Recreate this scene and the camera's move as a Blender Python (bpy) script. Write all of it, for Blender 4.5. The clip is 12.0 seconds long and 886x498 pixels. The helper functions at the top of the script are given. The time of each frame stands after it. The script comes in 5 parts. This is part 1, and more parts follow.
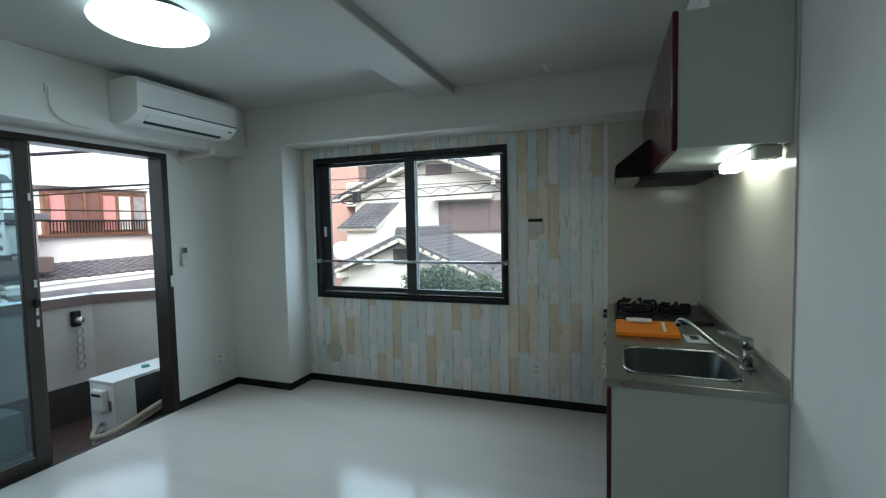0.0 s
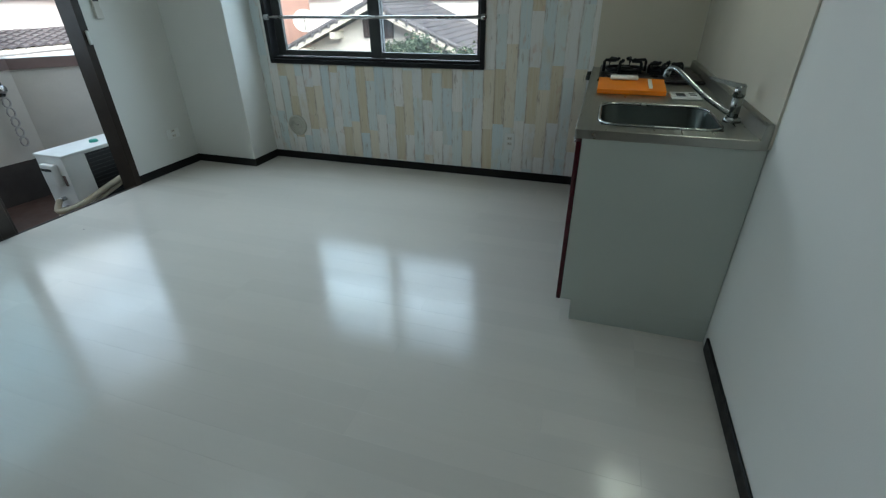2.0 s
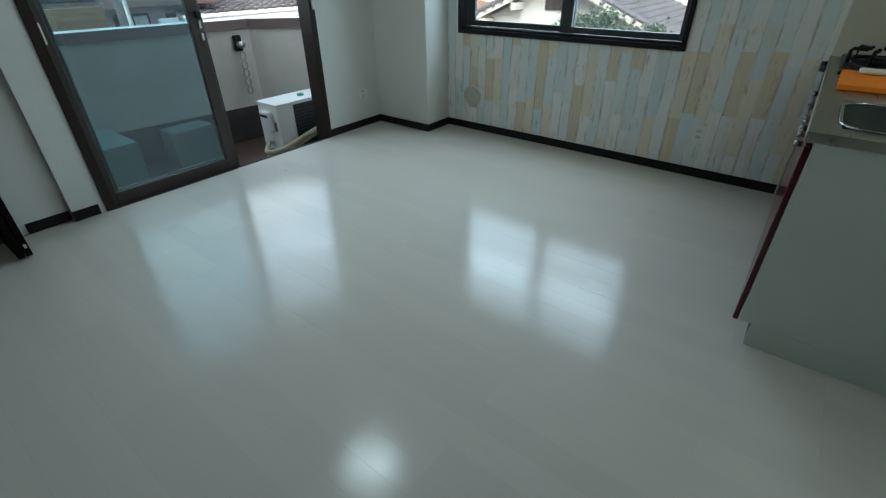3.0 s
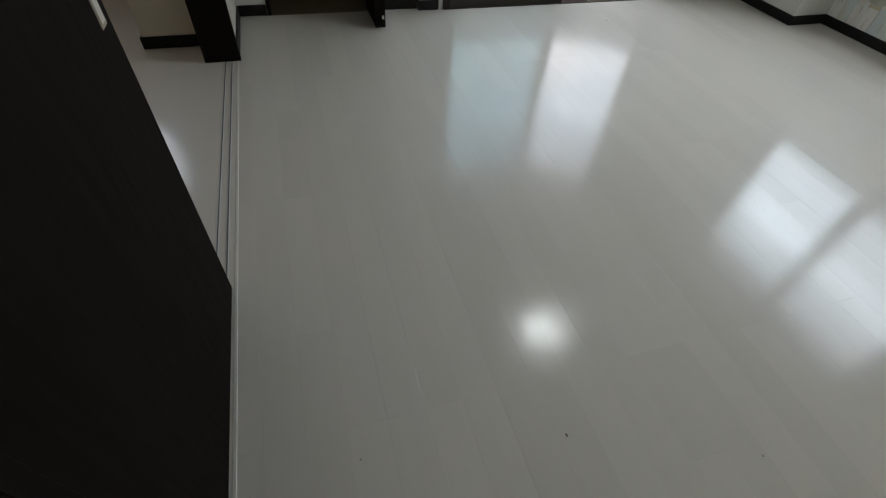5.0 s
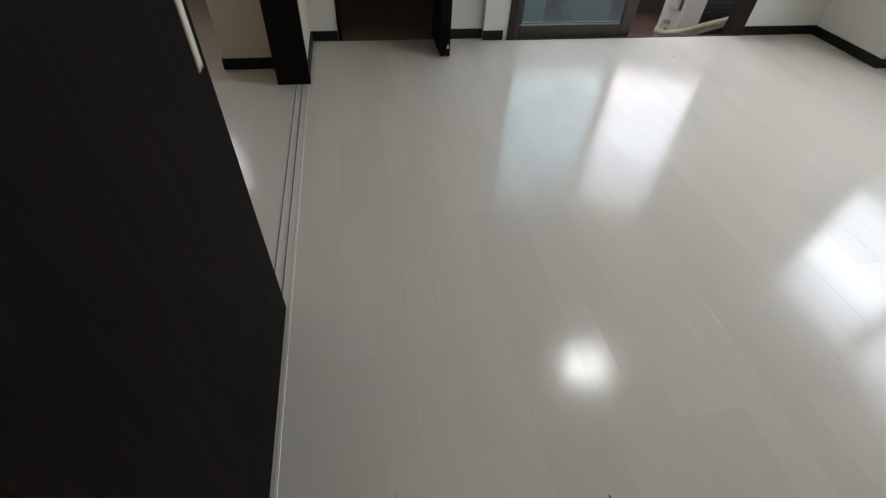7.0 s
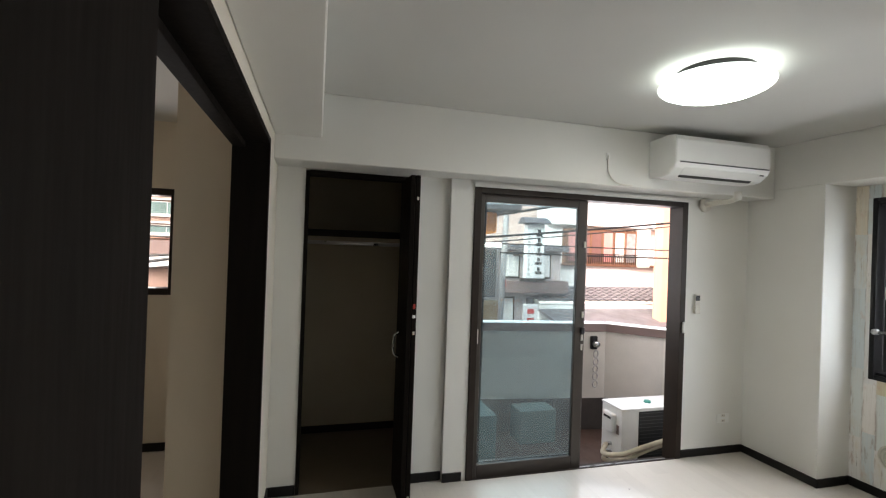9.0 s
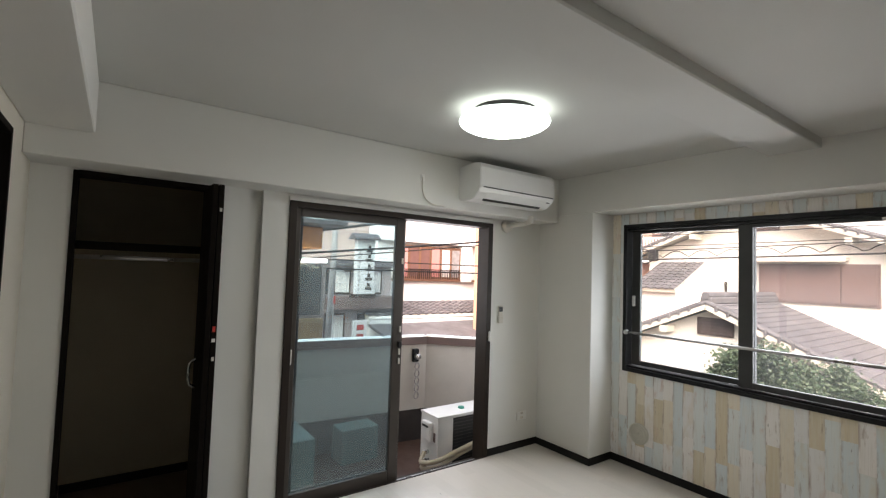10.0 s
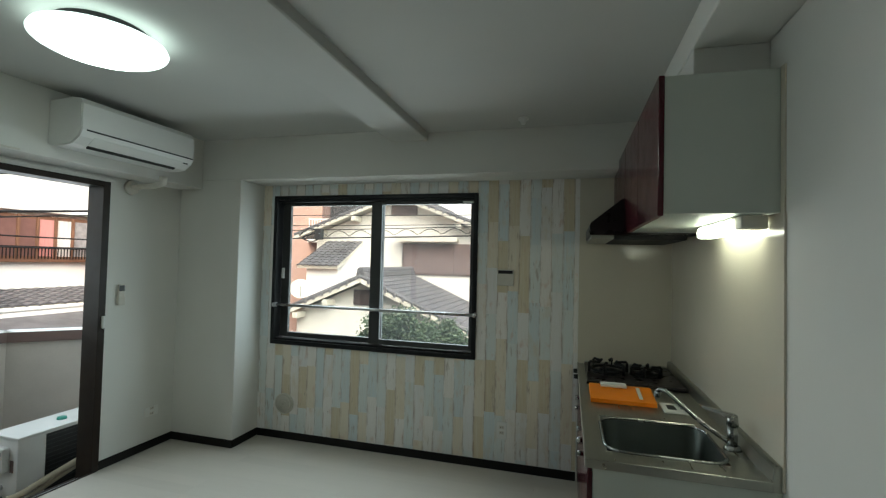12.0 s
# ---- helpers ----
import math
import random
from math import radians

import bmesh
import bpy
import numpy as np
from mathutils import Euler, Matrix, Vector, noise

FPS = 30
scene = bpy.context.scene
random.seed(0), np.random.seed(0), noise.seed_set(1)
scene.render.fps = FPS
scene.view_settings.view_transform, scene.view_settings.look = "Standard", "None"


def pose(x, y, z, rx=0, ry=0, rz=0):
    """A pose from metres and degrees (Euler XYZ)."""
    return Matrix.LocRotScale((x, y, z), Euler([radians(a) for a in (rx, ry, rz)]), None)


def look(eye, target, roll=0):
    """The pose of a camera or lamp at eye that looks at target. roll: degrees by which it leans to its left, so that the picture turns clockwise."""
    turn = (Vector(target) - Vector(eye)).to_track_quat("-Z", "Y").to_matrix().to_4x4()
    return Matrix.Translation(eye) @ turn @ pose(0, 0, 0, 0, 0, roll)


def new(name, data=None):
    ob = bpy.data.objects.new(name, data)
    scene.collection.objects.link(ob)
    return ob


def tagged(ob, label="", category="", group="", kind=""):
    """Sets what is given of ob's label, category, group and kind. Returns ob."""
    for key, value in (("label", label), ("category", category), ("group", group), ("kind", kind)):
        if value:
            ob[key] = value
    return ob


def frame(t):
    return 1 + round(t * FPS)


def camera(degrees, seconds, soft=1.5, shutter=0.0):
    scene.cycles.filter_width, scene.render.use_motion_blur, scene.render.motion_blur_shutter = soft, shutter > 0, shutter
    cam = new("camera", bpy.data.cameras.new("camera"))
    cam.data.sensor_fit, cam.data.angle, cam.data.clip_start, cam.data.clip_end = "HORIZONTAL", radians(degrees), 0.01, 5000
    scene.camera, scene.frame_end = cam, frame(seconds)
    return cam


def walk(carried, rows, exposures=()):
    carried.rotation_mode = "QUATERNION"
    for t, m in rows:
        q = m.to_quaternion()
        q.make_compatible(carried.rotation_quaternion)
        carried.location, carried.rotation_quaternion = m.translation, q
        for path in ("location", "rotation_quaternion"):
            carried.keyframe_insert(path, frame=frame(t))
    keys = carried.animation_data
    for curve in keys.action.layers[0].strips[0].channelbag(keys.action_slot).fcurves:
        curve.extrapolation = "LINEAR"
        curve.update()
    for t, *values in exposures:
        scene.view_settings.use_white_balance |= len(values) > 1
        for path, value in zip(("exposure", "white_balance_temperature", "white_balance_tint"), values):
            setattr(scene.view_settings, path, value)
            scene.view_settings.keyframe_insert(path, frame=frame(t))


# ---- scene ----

# ---------------------------------------------------------------- camera
cam = camera(88.3, 12.0, soft=1.25)
PATH = [
    (0, (-0.582, -3.504, 1.443), (-1.273, -1.631, 1.324), -1.2),
    (0.5, (-0.569, -3.437, 1.443), (-1.239, -1.572, 1.175), -1.6),
    (1, (-0.561, -3.396, 1.388), (-1.176, -1.563, 0.877), -1.6),
    (1.5, (-0.556, -3.349, 1.28), (-1.118, -1.586, 0.52), -1.2),
    (2, (-0.544, -3.337, 1.243), (-1.098, -1.679, 0.271), -0.8),
    (2.5, (-0.565, -3.332, 1.25), (-1.288, -1.791, 0.2), -1.0),
    (3, (-0.645, -3.393, 1.256), (-1.69, -2.053, 0.201), -0.6),
    (3.5, (-0.79, -3.553, 1.227), (-2.095, -2.459, 0.177), 0.1),
    (3.7, (-0.8, -3.588, 1.217), (-2.194, -2.618, 0.161), 0.3),
    (5.5, (-0.67, -3.661, 1.126), (-1.785, -3.314, -0.498), 5.4),
    (6, (-0.659, -3.661, 1.111), (-1.65, -3.366, -0.601), 6.3),
    (6.5, (-0.668, -3.669, 1.114), (-1.768, -3.376, -0.53), 5.3),
    (7, (-0.754, -3.679, 1.193), (-2.123, -3.384, -0.234), 3.7),
    (7.5, (-0.817, -3.696, 1.246), (-2.565, -3.407, 0.319), 1.1),
    (7.7, (-0.805, -3.69, 1.281), (-2.66, -3.413, 0.587), 0.5),
    (9.3, (-0.847, -3.706, 1.587), (-2.748, -3.091, 1.687), 1.4),
    (9.5, (-0.835, -3.671, 1.589), (-2.685, -2.919, 1.688), 1.6),
    (10, (-0.792, -3.582, 1.572), (-2.418, -2.422, 1.671), 1.9),
    (10.5, (-0.732, -3.514, 1.541), (-2.042, -2.006, 1.649), 1.6),
    (11, (-0.673, -3.456, 1.51), (-1.667, -1.724, 1.616), 1.5),
    (11.5, (-0.619, -3.397, 1.524), (-1.364, -1.542, 1.594), 1.3),
    (12, (-0.67, -3.367, 1.503), (-1.204, -1.441, 1.56), 1.4),
]
EXPOSURES = [
    (0.0, 0.50, 5750, 2), (1.5, 0.60, 5900, 3), (2.5, 0.68, 5850, 1), (3.7, 0.48, 5850, -2), (5.3, 0.90, 6850, 16), (5.7, 1.02, 6900, 17),
    (6.5, 1.24, 7050, 18), (7.0, 1.26, 7000, 18), (7.7, 1.28, 6850, 18), (9.3, 1.44, 7250, 19), (10.0, 1.06, 7250, 19), (10.5, 0.60, 7200, 18), (11.1, 0.34, 6650, 4), (12.0, 0.47, 6600, 1),
]
walk(cam, [(t, look(eye, target, roll)) for t, eye, target, roll in PATH], EXPOSURES)

# ---------------------------------------------------------------- world and sun
SUN_EL, SUN_AZ = radians(40), radians(140)
world = bpy.data.worlds.new("world")
scene.world = world
world.use_nodes = True
wn = world.node_tree
sky = wn.nodes.new("ShaderNodeTexSky")
sky.sky_type = "NISHITA"
sky.sun_disc = False
sky.sun_elevation, sky.sun_rotation = SUN_EL, SUN_AZ
sky.dust_density = 4.0
wn.links.new(sky.outputs[0], wn.nodes["Background"].inputs[0])
wn.nodes["Background"].inputs[1].default_value = 0.15

sun_data = bpy.data.lights.new("sun", "SUN")
sun_data.energy, sun_data.angle, sun_data.color = 5.0, radians(60), (1.0, 0.96, 0.93)
sun = new("sun", sun_data)
sun.matrix_world = look((0, 0, 0), (-math.sin(SUN_AZ) * math.cos(SUN_EL), -math.cos(SUN_AZ) * math.cos(SUN_EL), -math.sin(SUN_EL)))


def window_light(name, width, height, centre, inward, power, colour, strips=2, tilt=22):
    """The sky's light that comes in at an opening: lying strips one above another, turned down as the sky's light falls."""
    d = bpy.data.lights.new(name, "AREA")
    d.spread = radians(155)
    pitch = height / strips
    d.shape, d.size, d.size_y, d.energy, d.color = "RECTANGLE", width, pitch / math.cos(radians(tilt)), power / strips, colour
    way = Vector((inward[0], inward[1], 0)).normalized()
    for k in range(strips):
        at = Vector(centre) + Vector((0, 0, (k + 0.5) * pitch - height / 2))
        o = new(name, d)
        o.matrix_world = look(at, at + way * math.cos(radians(tilt)) - Vector((0, 0, math.sin(radians(tilt)))))


# ---------------------------------------------------------------- materials
def material(name):
    m = bpy.data.materials.new(name)
    m.use_nodes = True
    t = m.node_tree
    return m, t, t.nodes["Principled BSDF"]


def mix_colour(t, fac, a, b):
    n = t.nodes.new("ShaderNodeMix")
    n.data_type = "RGBA"
    for socket, v in ((n.inputs[0], fac), (n.inputs[6], a), (n.inputs[7], b)):
        if isinstance(v, (tuple, float, int)):
            socket.default_value = (*v, 1) if isinstance(v, tuple) else v
        else:
            t.links.new(v, socket)
    return n.outputs[2]


def coords(t, scale=(1, 1, 1)):
    """Object places, shifted by the object's own random number so that alike pieces differ."""
    c = t.nodes.new("ShaderNodeTexCoord")
    mp = t.nodes.new("ShaderNodeMapping")
    mp.inputs["Scale"].default_value = scale
    info = t.nodes.new("ShaderNodeObjectInfo")
    far = t.nodes.new("ShaderNodeVectorMath")
    far.operation = "MULTIPLY_ADD"
    far.inputs[1].default_value = (37.0, 23.0, 51.0)
    t.links.new(info.outputs["Random"], far.inputs[0])
    t.links.new(c.outputs["Object"], far.inputs[2])
    t.links.new(far.outputs[0], mp.inputs[0])
    return mp.outputs[0]


def noise_tex(t, scale, detail=4.0, stretch=(1, 1, 1), rough=0.55):
    n = t.nodes.new("ShaderNodeTexNoise")
    n.inputs["Scale"].default_value, n.inputs["Detail"].default_value = scale, detail
    n.inputs["Roughness"].default_value = rough
    t.links.new(coords(t, stretch), n.inputs["Vector"])
    return n.outputs[0]


def ramp(t, value, *stops):
    r = t.nodes.new("ShaderNodeValToRGB")
    while len(r.color_ramp.elements) < len(stops):
        r.color_ramp.elements.new(0.5)
    for e, (p, c) in zip(r.color_ramp.elements, stops):
        e.position, e.color = p, (*c, 1) if isinstance(c, tuple) else (c, c, c, 1)
    t.links.new(value, r.inputs[0])
    return r.outputs[0]


def bump(t, p, height, strength, distance=0.002):
    b = t.nodes.new("ShaderNodeBump")
    b.inputs["Strength"].default_value, b.inputs["Distance"].default_value = strength, distance
    t.links.new(height, b.inputs["Height"])
    t.links.new(b.outputs[0], p.inputs["Normal"])


def surface(name, colour, rough=0.6, metal=0.0, vary=0.12, large=2.0, fine=60.0, relief=0.15, depth=0.001, stretch=(1, 1, 1), by_object=0.0, coat=0.0, spec=0.5):
    """A surface with stains at a large scale, grain at a fine one, and a fine relief."""
    m, t, p = material(name)
    dark = tuple(v * (1 - vary) for v in colour)
    lite = tuple(min(1.0, v * (1 + vary * 0.5)) for v in colour)
    big = ramp(t, noise_tex(t, large, 3.0, stretch), (0.3, dark), (0.7, lite))
    grain = noise_tex(t, fine, 5.0, stretch)
    c = mix_colour(t, ramp(t, grain, (0.35, 0.0), (0.75, 0.35)), big, dark)
    if by_object:
        info = t.nodes.new("ShaderNodeObjectInfo")
        shade = ramp(t, info.outputs["Random"], (0.0, 1 - by_object), (1.0, 1.0))
        mul = t.nodes.new("ShaderNodeMix")
        mul.data_type, mul.blend_type = "RGBA", "MULTIPLY"
        mul.inputs[0].default_value = 1.0
        t.links.new(c, mul.inputs[6])
        t.links.new(shade, mul.inputs[7])
        c = mul.outputs[2]
    t.links.new(c, p.inputs["Base Color"])
    rg = ramp(t, noise_tex(t, large * 3, 3.0, stretch), (0.3, max(0.02, rough - 0.06)), (0.7, min(1.0, rough + 0.06)))
    t.links.new(rg, p.inputs["Roughness"])
    p.inputs["Metallic"].default_value = metal
    p.inputs["Coat Weight"].default_value = coat
    p.inputs["Specular IOR Level"].default_value = spec
    p.inputs["Coat Roughness"].default_value = 0.08
    if relief:
        bump(t, p, grain, relief, depth)
    return m


def emitter(name, colour, strength):
    m, t, p = material(name)
    p.inputs["Base Color"].default_value = (*colour, 1)
    p.inputs["Emission Color"].default_value = (*colour, 1)
    p.inputs["Emission Strength"].default_value = strength
    return m


def glass(name, tint, rough=0.0, haze=0.004):
    """A thin pane: light goes straight through, with a faint mirror on top."""
    m = bpy.data.materials.new(name)
    m.use_nodes = True
    t = m.node_tree
    t.nodes.remove(t.nodes["Principled BSDF"])
    clear, gloss = t.nodes.new("ShaderNodeBsdfTransparent"), t.nodes.new("ShaderNodeBsdfGlossy")
    mix = t.nodes.new("ShaderNodeMixShader")
    # gloss by Schlick's rule, the same on both faces of the pane
    edge = t.nodes.new("ShaderNodeLayerWeight")
    edge.inputs[0].default_value = 0.5
    steep, fres = t.nodes.new("ShaderNodeMath"), t.nodes.new("ShaderNodeMath")
    steep.operation, fres.operation = "POWER", "MULTIPLY_ADD"
    steep.inputs[1].default_value = 5.0
    fres.inputs[1].default_value, fres.inputs[2].default_value = 0.96, 0.04
    t.links.new(edge.outputs["Facing"], steep.inputs[0])
    t.links.new(steep.outputs[0], fres.inputs[0])
    clear.inputs[0].default_value = (*tint, 1)
    dust, film = t.nodes.new("ShaderNodeBsdfTranslucent"), t.nodes.new("ShaderNodeMixShader")
    dust.inputs[0].default_value = (0.9, 0.92, 0.92, 1)
    film.inputs[0].default_value = haze
    t.links.new(clear.outputs[0], film.inputs[1])
    t.links.new(dust.outputs[0], film.inputs[2])
    gloss.inputs["Roughness"].default_value = rough
    t.links.new(fres.outputs[0], mix.inputs[0])
    t.links.new(film.outputs[0], mix.inputs[1])
    t.links.new(gloss.outputs[0], mix.inputs[2])
    t.links.new(mix.outputs[0], t.nodes["Material Output"].inputs[0])
    return m


def wallpaper_plank(name, tint):
    """Printed board: its tint by the piece, with paint streaks, knots and worn brown edges."""
    m, t, p = material(name)
    streak = noise_tex(t, 6.0, 6.0, (14, 14, 0.7))
    c = mix_colour(t, ramp(t, streak, (0.42, 0.0), (0.75, 0.5)), tint, (0.76, 0.74, 0.68))
    lines = noise_tex(t, 9.0, 4.0, (22, 22, 0.5))
    c = mix_colour(t, ramp(t, lines, (0.55, 0.0), (0.72, 0.28)), c, (0.46, 0.42, 0.34))
    worn = noise_tex(t, 5.0, 8.0, (6, 6, 0.9), 0.7)
    c = mix_colour(t, ramp(t, worn, (0.60, 0.0), (0.68, 0.55)), c, (0.30, 0.21, 0.14))
    # scraped brown along the long edges
    tc = t.nodes.new("ShaderNodeTexCoord")
    sep = t.nodes.new("ShaderNodeSeparateXYZ")
    t.links.new(tc.outputs["Generated"], sep.inputs[0])
    edge = ramp(t, sep.outputs[0], (0.0, 0.9), (0.16, 0.0), (0.88, 0.0), (1.0, 0.75))
    scrape = ramp(t, noise_tex(t, 3.2, 6.0, (5, 5, 1.6), 0.7), (0.465, 0.0), (0.61, 0.9))
    both = t.nodes.new("ShaderNodeMath")
    both.operation = "MULTIPLY"
    t.links.new(edge, both.inputs[0])
    t.links.new(scrape, both.inputs[1])
    c = mix_colour(t, both.outputs[0], c, (0.29, 0.185, 0.125))
    blotch = ramp(t, noise_tex(t, 2.6, 5.0, (3, 3, 1.2), 0.65), (0.55, 0.0), (0.70, 0.5))
    c = mix_colour(t, blotch, c, (0.66, 0.56, 0.40))
    # short dark nicks and pinkish scuffs
    nick = ramp(t, noise_tex(t, 8.0, 5.0, (9, 9, 1.3), 0.6), (0.68, 0.0), (0.74, 0.8))
    c = mix_colour(t, nick, c, (0.16, 0.13, 0.11))
    scuff = ramp(t, noise_tex(t, 6.0, 3.0, (3, 3, 1.5)), (0.62, 0.0), (0.74, 0.45))
    c = mix_colour(t, scuff, c, (0.62, 0.42, 0.33))
    t.links.new(c, p.inputs["Base Color"])
    p.inputs["Roughness"].default_value = 0.55
    bump(t, p, noise_tex(t, 90.0, 4.0, (3, 3, 0.5)), 0.12, 0.0006)
    return m


def floor_board():
    """Glossy off-white vinyl board with a faint pale grain."""
    m, t, p = material("white_floor_board")
    info = t.nodes.new("ShaderNodeObjectInfo")
    tint = ramp(t, info.outputs["Random"], (0.0, (0.610, 0.566, 0.506)), (0.5, (0.632, 0.588, 0.527)), (1.0, (0.650, 0.602, 0.538)))
    streak = noise_tex(t, 7.0, 5.0, (0.6, 7, 1))
    c = mix_colour(t, ramp(t, streak, (0.35, 0.0), (0.75, 0.12)), tint, (0.54, 0.495, 0.435))
    t.links.new(c, p.inputs["Base Color"])
    wear = noise_tex(t, 2.2, 4.0)
    smudge = noise_tex(t, 14.0, 6.0, (0.7, 1.6, 1), 0.65)
    both = t.nodes.new("ShaderNodeMath")
    both.operation = "MULTIPLY"
    t.links.new(ramp(t, wear, (0.3, 0.75), (0.7, 1.0)), both.inputs[0])
    t.links.new(ramp(t, smudge, (0.3, 0.12), (0.72, 0.24)), both.inputs[1])
    t.links.new(both.outputs[0], p.inputs["Roughness"])
    p.inputs["Specular IOR Level"].default_value = 0.52
    bump(t, p, noise_tex(t, 5.0, 3.0), 0.05, 0.002)
    return m


WALL = surface("white_wallpaper", (0.72, 0.715, 0.672), 0.75, vary=0.05, large=1.2, fine=260, relief=0.35, depth=0.0012)
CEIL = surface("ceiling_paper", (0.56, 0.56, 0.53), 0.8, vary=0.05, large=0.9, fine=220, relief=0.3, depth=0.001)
SOUTH_PAPER = surface("cream_white_wallpaper", (0.72, 0.67, 0.57), 0.75, vary=0.06, large=1.2, fine=260, relief=0.35, depth=0.0012)
BED_WALL = surface("cream_wallpaper", (0.68, 0.60, 0.48), 0.75, vary=0.06, large=1.0, fine=240, relief=0.35, depth=0.0012)
CLOSET_FLOOR = surface("closet_floor_board", (0.16, 0.125, 0.085), 0.6, vary=0.12, large=1.5, fine=90)
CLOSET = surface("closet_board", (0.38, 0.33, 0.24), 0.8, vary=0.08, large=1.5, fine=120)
BLACK_TRIM = surface("black_baseboard", (0.010, 0.009, 0.0085), 0.45, spec=0.25, vary=0.2, large=6, fine=80, relief=0.1)
DARK_WOOD = surface("dark_wood_grain", (0.0105, 0.0082, 0.0066), 0.7, spec=0.04, vary=0.25, large=3, fine=50, relief=0.04, stretch=(8, 8, 0.6))
BROWN_WOOD = surface("brown_wood_grain", (0.10, 0.052, 0.026), 0.4, vary=0.3, large=3, fine=40, relief=0.2, stretch=(8, 8, 0.6))
BRONZE = surface("bronze_aluminium", (0.027, 0.0185, 0.014), 0.45, 0.0, spec=0.25, vary=0.2, large=5, fine=120, relief=0.08)
SASH_BRONZE = surface("grey_bronze_aluminium", (0.055, 0.045, 0.038), 0.42, 0.0, spec=0.4, vary=0.15, large=5, fine=120, relief=0.08)
BLACK_ALU = surface("black_aluminium", (0.010, 0.010, 0.011), 0.4, 0.0, spec=0.3, vary=0.2, large=5, fine=120, relief=0.08)
GREY_SASH = surface("dark_grey_sash", (0.055, 0.058, 0.057), 0.4, 0.0, spec=0.35, vary=0.2, large=5, fine=120, relief=0.08)
STEEL = surface("brushed_steel", (0.42, 0.42, 0.375), 0.33, 1.0, vary=0.04, large=3, fine=90, relief=0.03, depth=0.0003, stretch=(6, 0.7, 6))
CHROME = surface("chrome", (0.38, 0.39, 0.38), 0.24, 1.0, vary=0.05, relief=0)
MELAMINE = surface("pale_melamine", (0.56, 0.60, 0.55), 0.35, vary=0.04, large=1.5, fine=90, relief=0.04)
RED = surface("wine_red_laminate", (0.065, 0.006, 0.012), 0.2, spec=0.35, vary=0.2, large=3, fine=40, relief=0.03, coat=0.1)
HOOD = surface("black_enamel", (0.012, 0.008, 0.009), 0.3, spec=0.25, vary=0.2, large=5, fine=60, relief=0.05)
PANEL = surface("cream_kitchen_panel", (0.64, 0.595, 0.49), 0.17, vary=0.04, large=1.0, fine=50, relief=0.03)
PLASTIC = surface("white_plastic", (0.78, 0.78, 0.75), 0.4, vary=0.04, large=4, fine=150, relief=0.04)
AGED = surface("aged_white_plastic", (0.66, 0.63, 0.56), 0.45, vary=0.08, large=5, fine=120, relief=0.05)
BLACK_PL = surface("black_plastic", (0.012, 0.012, 0.013), 0.35, vary=0.2, large=5, fine=120, relief=0.05)
IRON = surface("cast_iron", (0.011, 0.011, 0.012), 0.55, spec=0.25, vary=0.3, large=10, fine=150, relief=0.3)
ORANGE = surface("orange_paper", (0.85, 0.23, 0.006), 0.45, vary=0.06, large=8, fine=100, relief=0.05)
PAPER = surface("white_card", (0.78, 0.78, 0.74), 0.6, vary=0.04, large=8, fine=120, relief=0.05)
STICKER = surface("red_sticker", (0.55, 0.04, 0.03), 0.5, vary=0.1, relief=0)
RAIL_AL = surface("satin_aluminium", (0.55, 0.55, 0.55), 0.3, 0.9, vary=0.08, relief=0.05)
LAMP_ON = emitter("lamp_diffuser", (0.88, 1.0, 1.0), 10.0)
LAMP_RIM = emitter("lamp_diffuser_rim", (0.84, 1.0, 0.99), 1.7)
TUBE_ON = emitter("lit_tube", (0.97, 1.0, 0.86), 6.5)
GLASS = glass("clear_glass", (0.95, 0.97, 0.965))
GLASS_R = glass("screened_glass", (0.90, 0.905, 0.90), haze=0.012)
GLASS_T = glass("blue_green_glass", (0.665, 0.785, 0.82), haze=0.028)
FLOOR_UNDER = surface("floor_joint", (0.32, 0.29, 0.255), 0.5, vary=0.1)
BOARD = floor_board()
PRINTS = [wallpaper_plank(n, c) for n, c in (
    ("board_print_white", (0.84, 0.815, 0.78)), ("board_print_blue", (0.66, 0.73, 0.74)), ("board_print_tan", (0.665, 0.58, 0.415)),
    ("board_print_grey", (0.79, 0.785, 0.77)), ("board_print_cream", (0.775, 0.705, 0.575)), ("board_print_mint", (0.72, 0.765, 0.75)))]
CONCRETE = surface("painted_concrete", (0.58, 0.54, 0.50), 0.8, vary=0.12, large=2.5, fine=70, relief=0.3, depth=0.002)
CAP = surface("white_coping", (0.78, 0.77, 0.75), 0.5, vary=0.08, large=3, fine=60)
DARK_BAND = surface("dark_foot_band", (0.055, 0.045, 0.042), 0.7, vary=0.3, large=4, fine=60)
BALC_FLOOR = surface("brown_balcony_floor", (0.085, 0.045, 0.033), 0.6, vary=0.3, large=4, fine=60)
ASPHALT = surface("asphalt", (0.06, 0.06, 0.062), 0.9, vary=0.25, large=0.5, fine=30)
STUCCO = surface("cream_stucco", (0.79, 0.755, 0.695), 0.85, vary=0.10, large=0.7, fine=40, relief=0.4, depth=0.004)
STUCCO_W = surface("white_stucco", (0.85, 0.835, 0.815), 0.85, vary=0.09, large=0.7, fine=40, relief=0.4, depth=0.004)
STUCCO_P = surface("pink_stucco", (0.60, 0.36, 0.29), 0.85, vary=0.1, large=0.7, fine=40, relief=0.4, depth=0.004)
STUCCO_R = surface("pinkish_stucco", (0.62, 0.48, 0.43), 0.85, vary=0.1, large=0.7, fine=40, relief=0.4, depth=0.004)
